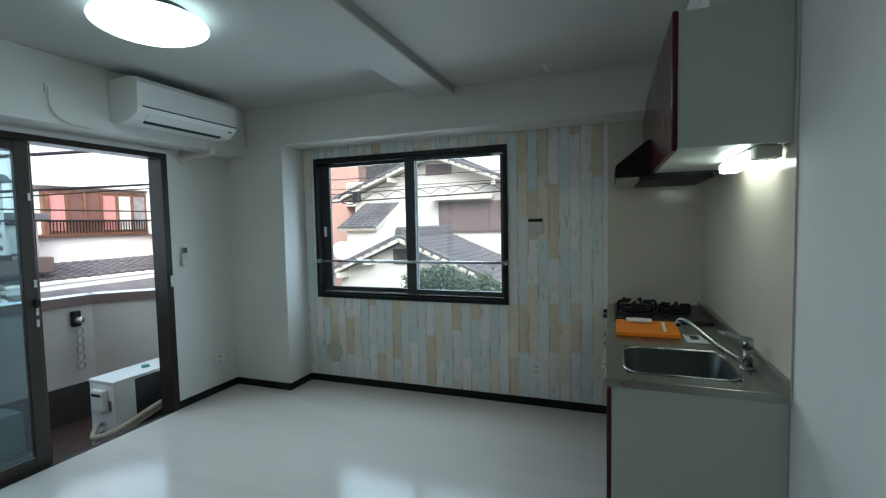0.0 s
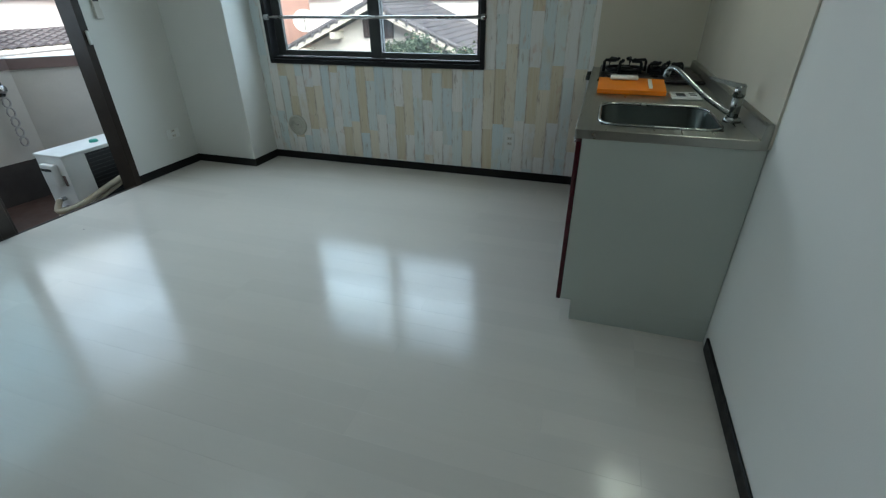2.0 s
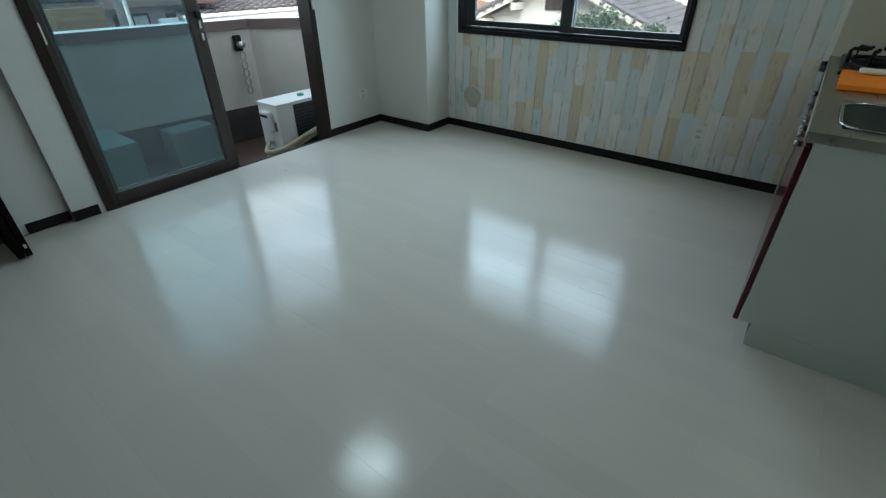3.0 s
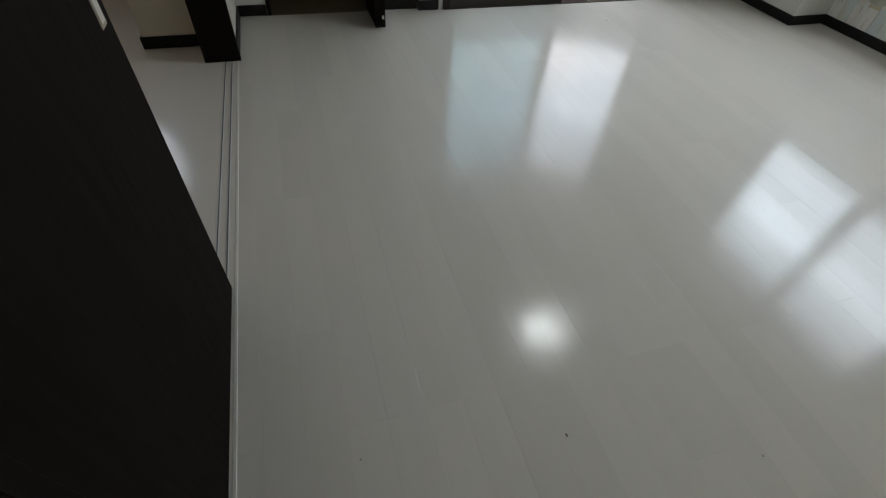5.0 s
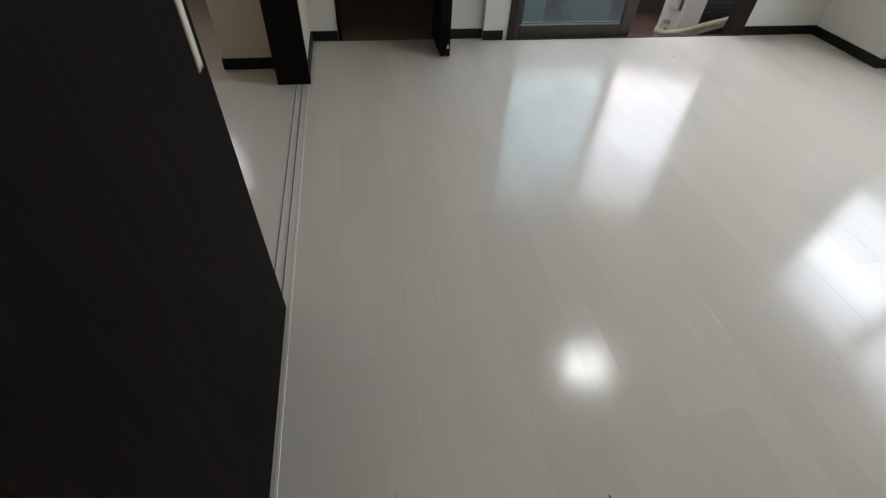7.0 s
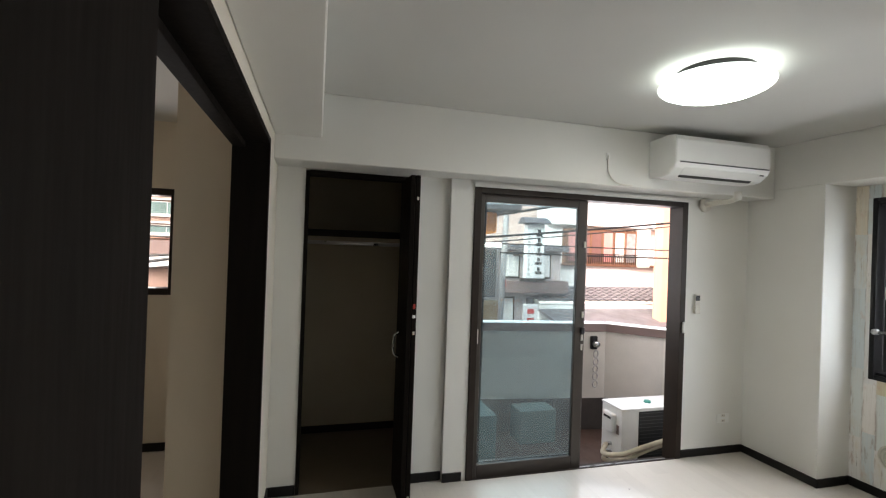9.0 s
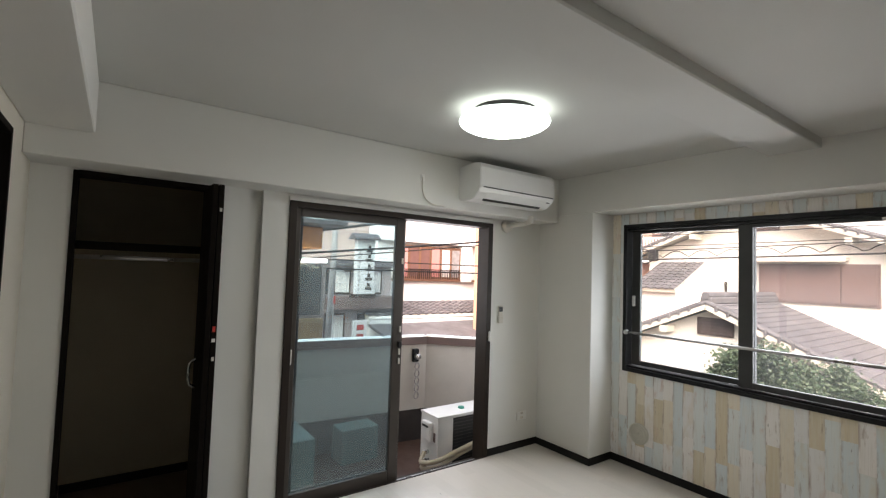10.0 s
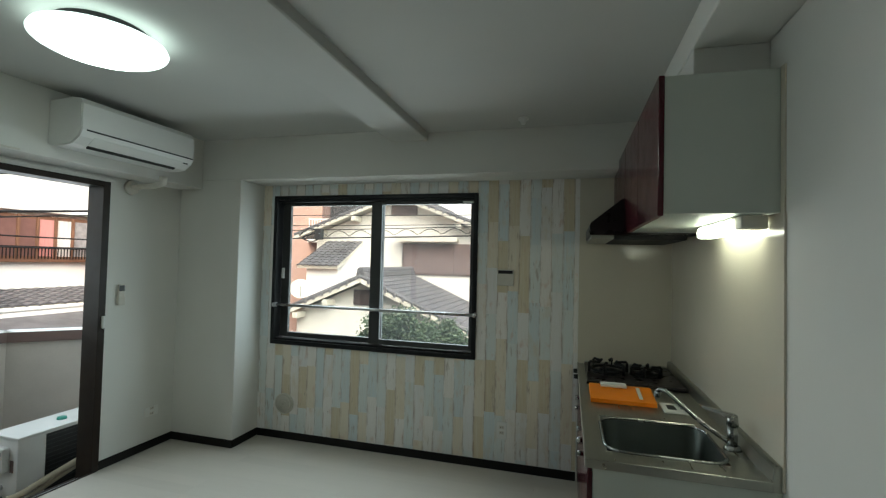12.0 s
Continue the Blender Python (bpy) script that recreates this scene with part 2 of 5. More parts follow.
STUCCO_B = surface("beige_stucco", (0.36, 0.235, 0.19), 0.85, vary=0.1, large=0.7, fine=40, relief=0.4, depth=0.004)
STUCCO_G = surface("grey_stucco", (0.50, 0.42, 0.41), 0.85, vary=0.12, large=0.7, fine=40, relief=0.4, depth=0.004)
PEACH = surface("peach_render", (0.66, 0.36, 0.25), 0.85, vary=0.1, large=0.8, fine=40, relief=0.3, depth=0.003)
TILE = surface("grey_roof_tile", (0.15, 0.143, 0.152), 0.5, vary=0.35, large=2.0, fine=25, relief=0.3, depth=0.004)
SHUTTER = surface("brown_metal_shutter", (0.17, 0.115, 0.105), 0.55, vary=0.12, large=2.0, fine=60)
FASCIA = surface("cream_fascia", (0.66, 0.62, 0.54), 0.7, vary=0.15, large=3.0, fine=40)
HOUSE_WOOD = surface("brown_house_wood", (0.21, 0.105, 0.065), 0.6, vary=0.3, large=3, fine=40)
CURTAIN_P = surface("pink_curtain", (0.62, 0.28, 0.26), 0.9, vary=0.2, large=3, fine=30, stretch=(6, 6, 0.4))
CURTAIN_W = surface("white_curtain", (0.72, 0.70, 0.68), 0.9, vary=0.2, large=3, fine=30, stretch=(6, 6, 0.4))
DARK_PANE = surface("dark_pane", (0.05, 0.055, 0.06), 0.08, vary=0.2, large=1, relief=0)
WIRE = surface("black_cable", (0.015, 0.015, 0.016), 0.6, vary=0.1, relief=0)
POLE = surface("concrete_pole", (0.42, 0.40, 0.39), 0.8, vary=0.15, large=3, fine=50)
LEAF = surface("leaf_green", (0.045, 0.10, 0.022), 0.5, vary=0.5, large=6, fine=40, relief=0)
BARK = surface("bark", (0.08, 0.055, 0.035), 0.9, vary=0.3, large=8, fine=60, relief=0.5)
SIGN_W = surface("white_sign_board", (0.80, 0.79, 0.78), 0.5, vary=0.05)
INK = surface("sign_ink", (0.03, 0.03, 0.03), 0.6, vary=0.1, relief=0)
INK_R = surface("sign_red", (0.55, 0.05, 0.04), 0.6, vary=0.1, relief=0)
GREEN_CAP = surface("green_plastic", (0.05, 0.32, 0.25), 0.5, vary=0.1, relief=0)
HOSE = surface("beige_pipe_lagging", (0.52, 0.45, 0.34), 0.75, vary=0.2, large=12, fine=90, relief=0.3)


# ---------------------------------------------------------------- builders
def box(bm, x0, x1, y0, y1, z0, z1, bevel=0.0, seg=1):
    m = Matrix.Translation(((x0 + x1) / 2, (y0 + y1) / 2, (z0 + z1) / 2)) @ Matrix.Diagonal((abs(x1 - x0), abs(y1 - y0), abs(z1 - z0), 1))
    vs = bmesh.ops.create_cube(bm, size=1, matrix=m)["verts"]
    if bevel:
        es = list({e for v in vs for e in v.link_edges})
        bmesh.ops.bevel(bm, geom=es, offset=bevel, segments=seg, affect="EDGES", profile=0.5)
    return bm


def one_box(*a, **k):
    return box(bmesh.new(), *a, **k)


def cyl(bm, a, b, r, r2=None, n=20):
    a, b = Vector(a), Vector(b)
    m = Matrix.Translation((a + b) / 2) @ (b - a).to_track_quat("Z", "Y").to_matrix().to_4x4()
    bmesh.ops.create_cone(bm, cap_ends=True, segments=n, radius1=r, radius2=r if r2 is None else r2, depth=(b - a).length, matrix=m)
    return bm


def tube(bm, pts, r, n=10):
    """A round tube along points, one ring a point."""
    pts = [Vector(p) for p in pts]
    rings = []
    for i, p in enumerate(pts):
        d = (pts[min(i + 1, len(pts) - 1)] - pts[max(i - 1, 0)]).normalized()
        q = d.to_track_quat("Z", "Y").to_matrix()
        rings.append([bm.verts.new(p + q @ Vector((r * math.cos(k * math.tau / n), r * math.sin(k * math.tau / n), 0))) for k in range(n)])
    for a, b in zip(rings, rings[1:]):
        for k in range(n):
            bm.faces.new((a[k], a[(k + 1) % n], b[(k + 1) % n], b[k]))
    bm.faces.new(rings[0][::-1])
    bm.faces.new(rings[-1])
    return bm


def curve_pts(ctrl, n=14):
    """Points on a smooth curve through the control points."""
    c = [Vector(p) for p in ctrl]
    c = [2 * c[0] - c[1]] + c + [2 * c[-1] - c[-2]]
    out = []
    for i in range(1, len(c) - 2):
        for s in range(n):
            u = s / n
            a, b, d, e = c[i - 1], c[i], c[i + 1], c[i + 2]
            out.append(0.5 * (2 * b + (d - a) * u + (2 * a - 5 * b + 4 * d - e) * u * u + (3 * b - a - 3 * d + e) * u ** 3))
    return out + [c[-2]]


def prism(bm, profile, axis, a, b):
    """A profile of (u, z) pairs swept along x or y from a to b."""
    def at(u, z, s):
        return (s, u, z) if axis == "x" else (u, s, z)
    lo = [bm.verts.new(at(u, z, a)) for u, z in profile]
    hi = [bm.verts.new(at(u, z, b)) for u, z in profile]
    n = len(profile)
    bm.faces.new(lo)
    bm.faces.new(hi[::-1])
    for i in range(n):
        bm.faces.new((lo[i], hi[i], hi[(i + 1) % n], lo[(i + 1) % n]))
    bmesh.ops.recalc_face_normals(bm, faces=bm.faces)
    return bm


def mesh_of(name, bm, mat, origin=(0, 0, 0), smooth=False):
    bmesh.ops.translate(bm, verts=bm.verts, vec=-Vector(origin))
    bmesh.ops.recalc_face_normals(bm, faces=bm.faces)
    me = bpy.data.meshes.new(name)
    bm.to_mesh(me)
    bm.free()
    me.materials.append(mat)
    if smooth:
        for f in me.polygons:
            f.use_smooth = True
    return me


def thing(name, loc, label, category, group="", kind=""):
    """An Empty at a thing's base, to parent its parts."""
    o = new(name)
    o.location = loc
    o.empty_display_size = 0.05
    return tagged(o, label, category, group, kind)


def world_of(o):
    p = Vector(o.location)
    while o.parent:
        o = o.parent
        p += o.location
    return p


def part(name, bm, mat, parent, label="", smooth=False):
    """Links a bmesh, built in world places, as one mesh under a thing or a part."""
    o = new(name, mesh_of(name, bm, mat, world_of(parent), smooth))
    o.parent = parent
    return tagged(o, label)


def solo(name, bm, mat, label, category, kind="", origin=None, smooth=False, group=""):
    """A thing of one mesh."""
    if origin is None:
        n = max(1, len(bm.verts))
        origin = (sum(v.co.x for v in bm.verts) / n, sum(v.co.y for v in bm.verts) / n, min(v.co.z for v in bm.verts))
    o = new(name, mesh_of(name, bm, mat, origin, smooth))
    o.location = origin
    return tagged(o, label, category, group, kind)


def struct(name, bm, mat, label, category="wall"):
    return solo(name, bm, mat, label, category, kind="structure", origin=(0, 0, 0))


# ---------------------------------------------------------------- structure of the room
WX = -3.80          # west wall
SY = -3.96          # south wall
CZ = 2.45           # ceiling
CE = 2.415          # ceiling east of the middle beam
WIN = (-3.097, -1.334, 0.782, 2.028)
DOOR = (-2.680, -0.908, 2.018)
CLO = (-3.79, -3.09, 2.04)
OPEN = (-3.24, -0.93, 2.06)

bm = bmesh.new()
box(bm, WX - 0.15, WIN[0], 0, 0.15, -0.3, 2.7)
box(bm, WIN[1], 0.15, 0, 0.15, -0.3, 2.7)
box(bm, WIN[0], WIN[1], 0, 0.15, -0.3, WIN[2])
box(bm, WIN[0], WIN[1], 0, 0.15, WIN[3], 2.7)
wall_north = struct("wall_north", bm, WALL, "wall covered with weathered pastel board wallpaper")

bm = bmesh.new()
box(bm, 0, 0.15, -6.6, 0, -0.3, 2.7)
struct("wall_east", bm, WALL, "plain white papered wall beside the kitchen")

bm = bmesh.new()
box(bm, WX - 0.15, WX, DOOR[1], 0, -0.3, 2.7)
box(bm, WX - 0.15, WX, DOOR[0], DOOR[1], DOOR[2], 2.7)
box(bm, WX - 0.15, WX, DOOR[0] - 0.165, DOOR[0], -0.3, 2.7)
box(bm, WX - 0.15, WX - 0.04, CLO[1], DOOR[0] - 0.165, -0.3, 2.7)
box(bm, WX - 0.15, WX - 0.04, CLO[0], CLO[1], CLO[2], 2.7)
box(bm, WX - 0.15, WX - 0.04, SY, CLO[0], -0.3, 2.7)
box(bm, WX - 0.15, WX, DOOR[0], DOOR[1], -0.3, -0.075)
struct("wall_west", bm, WALL, "white papered wall with balcony door and closet")

bm = bmesh.new()
box(bm, WX - 0.15, OPEN[0] - 0.03, SY - 0.15, SY, -0.3, 2.7)
box(bm, OPEN[0] - 0.03, OPEN[1] + 0.03, SY - 0.15, SY, OPEN[2] + 0.03, 2.7)
box(bm, OPEN[1] + 0.03, -0.78, SY - 0.15, SY, -0.3, 2.7)
box(bm, -0.78, 0, SY - 0.15, SY, 2.06, 2.7)
struct("wall_south", bm, SOUTH_PAPER, "cream white papered wall with a wide sliding door opening")

struct("pillar", one_box(WX, -3.21, -0.30, 0, 0, 2.12, bevel=0.004), WALL, "white papered corner pillar beside the window", "pillar")
struct("beam_north", one_box(WX, 0, -0.30, 0, 2.12, CZ, bevel=0.004), WALL, "white papered beam over the window wall", "beam")
struct("beam_west", one_box(WX - 0.04, -3.58, SY, -0.301, 2.052, CZ, bevel=0.004), WALL, "white papered beam above the balcony door", "beam")
struct("beam_south", one_box(-3.579, -0.2505, SY, -3.70, 2.19, CZ, bevel=0.006), WALL, "white papered beam above the sliding doors", "beam")
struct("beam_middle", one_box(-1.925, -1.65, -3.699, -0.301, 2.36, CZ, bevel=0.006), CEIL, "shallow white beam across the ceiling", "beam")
struct("beam_east", one_box(-0.25, 0, SY, -0.301, 2.305, CZ, bevel=0.004), WALL, "white papered beam along the kitchen wall", "beam")
struct("duct_box", one_box(-0.245, 0, -1.54, -0.302, 2.176, 2.3045, bevel=0.003), WALL, "white boxed duct above the wall cabinet", "duct box")

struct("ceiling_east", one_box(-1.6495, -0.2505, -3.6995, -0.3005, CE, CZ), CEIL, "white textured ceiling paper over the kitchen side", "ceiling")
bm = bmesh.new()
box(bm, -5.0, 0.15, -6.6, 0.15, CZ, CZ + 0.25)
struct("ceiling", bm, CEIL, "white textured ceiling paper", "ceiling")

bm = bmesh.new()
box(bm, WX - 0.001, 0.15, -6.6, 0.15, -0.30, -0.006)
box(bm, -4.9, WX - 0.001, -6.6, -2.99, -0.30, -0.006)
floor = struct("floor", bm, FLOOR_UNDER, "glossy off-white board floor", "floor")

# bedroom and closet shells
bm = bmesh.new()
box(bm, -3.95, -3.46, -4.42, SY - 0.1505, 0, CZ)
struct("wall_bedroom_nib", bm, BED_WALL, "cream papered wall inside the next room")
for nm, r in (("wall_bedroom_west", (-4.72, -4.11, -0.3, 2.7)), ("wall_bedroom_below_window", (-6.6, -4.72, -0.3, 1.16)),
              ("wall_bedroom_above_window", (-6.6, -4.72, 1.95, 2.7)), ("wall_bedroom_window_side", (-6.6, -6.40, 1.16, 1.95))):
    struct(nm, one_box(-4.82, -4.67, *r), BED_WALL, "cream papered bedroom wall beside a window")
struct("wall_bedroom_south", one_box(-4.82, 0.15, -6.75, -6.6, -0.3, 2.7), BED_WALL, "cream papered bedroom wall")
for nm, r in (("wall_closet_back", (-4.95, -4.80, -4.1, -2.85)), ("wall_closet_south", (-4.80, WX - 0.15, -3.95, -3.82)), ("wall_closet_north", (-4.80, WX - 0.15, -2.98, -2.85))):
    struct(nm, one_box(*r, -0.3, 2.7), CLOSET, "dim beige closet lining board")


def baseboard(name, *runs):
    bm = bmesh.new()
    for r in runs:
        box(bm, *r, 0, 0.062, bevel=0.003)
    return struct(name, bm, BLACK_TRIM, "black vinyl baseboard", "baseboard")


T = 0.010
baseboard("baseboard_north", (-3.21, -0.605, -T, 0))
baseboard("baseboard_pillar", (WX, -3.21 + T, -0.30 - T, -0.30), (-3.21, -3.21 + T, -0.30, -T))
baseboard("baseboard_west", (WX, WX + T, DOOR[1] + 0.002, -0.31), (WX, WX + T, DOOR[0] - 0.168, DOOR[0] - 0.03),
          (WX - 0.04, WX - 0.04 + T, CLO[1] + 0.03, DOOR[0] - 0.168), (WX - 0.04, WX - 0.04 + T, SY + T, CLO[0] - 0.002))
baseboard("baseboard_south", (WX - 0.04, OPEN[0] - 0.035, SY, SY + T), (OPEN[1] + 0.035, -0.80, SY, SY + T))
baseboard("baseboard_east", (-T, 0, SY + 0.03, -1.70))
baseboard("baseboard_bedroom", (-3.46, -3.46 + T, -4.42, SY - 0.152), (-4.67, -4.67 + T, -6.6, -4.12), (-3.95, -3.46 + T, -4.43, -4.42))
struct("closet_floor", one_box(-4.79, WX - 0.032, -3.81, -2.99, -0.02, 0.001), CLOSET_FLOOR, "dark brown board floor of the closet", "floor")
baseboard("baseboard_closet", (-4.80, -4.79, -3.82, -2.98), (-4.79, WX - 0.155, -3.82, -3.81), (-4.79, WX - 0.155, -2.99, -2.98))


# ---------------------------------------------------------------- openings
def frame_bars(parent, axis, a0, a1, z0, z1, d0, d1, w, mat, name="frame_bar", sides="ltrb", wb=None):
    """Four bars round an opening in a wall along axis, depth d0..d1."""
    wb = w if wb is None else wb
    spec = {"l": (a0, a0 + w, z0, z1), "r": (a1 - w, a1, z0, z1), "t": (a0 + w, a1 - w, z1 - w, z1), "b": (a0 + w, a1 - w, z0, z0 + wb)}
    for s in sides:
        p0, p1, q0, q1 = spec[s]
        b = one_box(p0, p1, d0, d1, q0, q1, bevel=0.002) if axis == "x" else one_box(d0, d1, p0, p1, q0, q1, bevel=0.002)
        part(name, b, mat, parent)


def pane(parent, b, mat):
    o = part("pane", b, mat, parent)
    o.visible_shadow = False
    return o


# window in the papered wall
window_1 = thing("window_1", (-2.2, 0, WIN[2]), "black aluminium sliding window with two clear panes", "window", kind="structure")
frame_bars(window_1, "x", WIN[0], WIN[1], WIN[2], WIN[3], -0.018, 0.11, 0.032, BLACK_ALU, "window_frame")
part("track", one_box(WIN[0] + 0.032, WIN[1] - 0.032, 0.0, 0.11, WIN[2] + 0.033, WIN[2] + 0.05, bevel=0.002), BLACK_ALU, window_1)
part("track", one_box(WIN[0] + 0.032, WIN[1] - 0.032, 0.0, 0.11, WIN[3] - 0.05, WIN[3] - 0.033, bevel=0.002), BLACK_ALU, window_1)
for x0, x1, y0, wl, wr in ((-3.06, -2.125, 0.062, 0.075, 0.05), (-2.215, -1.36, 0.022, 0.09, 0.035)):
    sash = part("sash", one_box(x0, x0 + wl, y0, y0 + 0.03, 0.835, 1.982, bevel=0.002), GREY_SASH, window_1)
    part("sash_bar", one_box(x1 - wr, x1, y0, y0 + 0.03, 0.835, 1.982, bevel=0.002), GREY_SASH, sash)
    part("sash_bar", one_box(x0 + wl, x1 - wr, y0, y0 + 0.03, 0.835, 0.875, bevel=0.002), GREY_SASH, sash)
    part("sash_bar", one_box(x0 + wl, x1 - wr, y0, y0 + 0.03, 1.952, 1.982, bevel=0.002), GREY_SASH, sash)
    pane(sash, one_box(x0 + wl, x1 - wr, y0 + 0.012, y0 + 0.017, 0.875, 1.952), GLASS_R if x1 > -1.6 else GLASS)
latch = part("latch", one_box(-3.045, -3.025, 0.035, 0.062, 1.33, 1.42, bevel=0.006, seg=2), PLASTIC, window_1, "white plastic pull latch")
part("label_strip", one_box(-1.46, -1.375, 0.018, 0.0215, 1.957, 1.972), PAPER, window_1)

rail = thing("window_rail", (-2.2, -0.03, 1.10), "thin satin steel safety rail across the window", "rail")
part("bar", cyl(bmesh.new(), (-3.05, -0.035, 1.113), (-1.34, -0.035, 1.113), 0.011), RAIL_AL, rail, smooth=True)
for x in (-3.05, -1.34):
    part("bracket", cyl(bmesh.new(), (x, -0.05, 1.113), (x, -0.018, 1.113), 0.019), RAIL_AL, rail, smooth=True)

# balcony door: its frame, one sash slid shut behind the other half, and the open half
door_1 = thing("door_1", (WX, -1.77, 0), "bronze aluminium sliding balcony door, half open", "balcony door", kind="structure")
frame_bars(door_1, "y", DOOR[0], DOOR[1], -0.05, DOOR[2], WX - 0.13, WX + 0.012, 0.05, BRONZE, "door_frame", "ltr")
part("threshold", one_box(WX - 0.15, WX + 0.005, DOOR[0], DOOR[1], -0.075, -0.05, bevel=0.002), BRONZE, door_1)
part("floor_edge", one_box(WX - 0.004, WX + 0.012, DOOR[0] + 0.05, DOOR[1] - 0.05, -0.05, 0.004, bevel=0.002), BRONZE, door_1)
for dx in (-0.10, -0.055):
    part("track", one_box(WX + dx, WX + dx + 0.008, DOOR[0] + 0.05, DOOR[1] - 0.05, -0.05, -0.040), RAIL_AL, door_1)
part("head_cover", one_box(WX + 0.012, WX + 0.03, DOOR[0] - 0.01, DOOR[1] + 0.01, DOOR[2] - 0.012, DOOR[2] + 0.016, bevel=0.003), WALL, door_1)


def door_sash(y0, y1, x, glass_mat, wl=0.06, wr=0.06):
    s = part("sash", one_box(x, x + 0.035, y0, y0 + wl, -0.042, 1.972, bevel=0.003), SASH_BRONZE, door_1)
    part("sash_bar", one_box(x, x + 0.035, y1 - wr, y1, -0.042, 1.972, bevel=0.003), SASH_BRONZE, s)
    part("sash_bar", one_box(x, x + 0.035, y0 + wl, y1 - wr, -0.042, 0.075, bevel=0.003), SASH_BRONZE, s)
    part("sash_bar", one_box(x, x + 0.035, y0 + wl, y1 - wr, 1.912, 1.972, bevel=0.003), SASH_BRONZE, s)
    pane(s, one_box(x + 0.014, x + 0.020, y0 + wl, y1 - wr, 0.075, 1.912), glass_mat)
    return s


inner = door_sash(-2.632, -1.775, WX - 0.072, GLASS_T, 0.045, 0.075)
outer = door_sash(-2.60, -1.74, WX - 0.118, GLASS, 0.045, 0.05)
for z in (0.86, 0.93, 1.10, 1.62):
    part("catch", one_box(WX - 0.036, WX - 0.028, -1.80, -1.785, z, z + 0.045, bevel=0.002), AGED, inner)
part("crescent_lock", one_box(WX - 0.036, WX - 0.012, -1.81, -1.78, 0.985, 1.03, bevel=0.004), BLACK_PL, inner)
part("door_latch", one_box(WX + 0.012, WX + 0.030, DOOR[1] - 0.03, DOOR[1] - 0.012, 0.985, 1.07, bevel=0.004), PLASTIC, door_1, "white plastic latch on the jamb")
part("door_catch", one_box(WX - 0.02, WX - 0.004, DOOR[0] + 0.05, DOOR[0] + 0.062, 0.93, 1.03, bevel=0.003), AGED, door_1)

# sliding doors to the bedroom
GROOVE = surface("dark_groove", (0.07, 0.068, 0.07), 0.5, vary=0.1, relief=0)
PULL = surface("dull_beige_metal", (0.36, 0.32, 0.245), 0.45, vary=0.12, relief=0.05)
TRACK = surface("pale_rail", (0.50, 0.52, 0.53), 0.35, vary=0.08, relief=0.05)
door_2 = thing("door_2", (-2.1, SY, 0), "wide opening with dark brown sliding doors pushed to one end", "sliding door", kind="structure")
for x0, x1 in ((OPEN[0] - 0.03, OPEN[0]), (OPEN[1], OPEN[1] + 0.03)):
    part("jamb", one_box(x0, x1, SY - 0.16, SY + 0.014, 0, OPEN[2] + 0.03, bevel=0.002), DARK_WOOD, door_2)
part("head", one_box(OPEN[0], OPEN[1], SY - 0.16, SY + 0.014, OPEN[2], OPEN[2] + 0.03, bevel=0.002), DARK_WOOD, door_2)
part("head_stop", one_box(OPEN[0], OPEN[1], SY - 0.155, SY - 0.10, OPEN[2] - 0.03, OPEN[2] - 0.0005, bevel=0.002), DARK_WOOD, door_2)
part("floor_strip", one_box(OPEN[0], OPEN[1], SY - 0.15, SY, -0.005, 0.0008), BOARD, door_2)
part("floor_edge", one_box(OPEN[0], OPEN[1], SY - 0.006, SY + 0.004, -0.003, 0.0022, bevel=0.001), AGED, door_2, "pale floor edge strip")
for y in (SY - 0.026, SY - 0.058):
    part("floor_track", one_box(OPEN[0], OPEN[1], y - 0.0075, y + 0.0005, 0, 0.0024, bevel=0.0008), TRACK, door_2, "pale floor rail")
    part("track_groove", one_box(OPEN[0], OPEN[1], y - 0.0052, y - 0.0018, 0.002, 0.0027), GROOVE, door_2)
for k, (x0, y) in enumerate(((-1.701, SY - 0.040), (-1.676, SY - 0.074), (-1.676, SY - 0.108))):
    leaf = part("door_leaf", one_box(x0, OPEN[1] - 0.001, y, y + 0.028, 0.004, OPEN[2] - 0.002, bevel=0.002), DARK_WOOD, door_2)
    part("edge_strip", one_box(x0 - 0.002, x0 + 0.0005, y + 0.002, y + 0.026, 0.006, OPEN[2] - 0.004), DARK_WOOD, leaf)
    if k == 0:
        pull = part("finger_pull", one_box(x0 + 0.028, x0 + 0.060, y + 0.026, y + 0.030, 0.795, 0.947, bevel=0.001), PULL, leaf, "dull beige metal finger pull")
        part("pull_recess", one_box(x0 + 0.034, x0 + 0.054, y + 0.0285, y + 0.0308, 0.803, 0.939), AGED, pull)

# brown door beside the corner
door_3 = thing("door_3", (-0.4, SY, 0), "brown wooden door in the corner", "door", kind="structure")
part("jamb", one_box(-0.78, -0.745, SY - 0.15, SY + 0.014, 0, 2.06, bevel=0.002), BROWN_WOOD, door_3)
part("jamb", one_box(-0.035, 0, SY - 0.15, SY + 0.014, 0, 2.06, bevel=0.002), BROWN_WOOD, door_3)
part("head", one_box(-0.745, -0.035, SY - 0.15, SY + 0.014, 2.025, 2.06, bevel=0.002), BROWN_WOOD, door_3)
part("door_leaf", one_box(-0.742, -0.038, SY - 0.06, SY - 0.02, 0.006, 2.022, bevel=0.002), BROWN_WOOD, door_3)

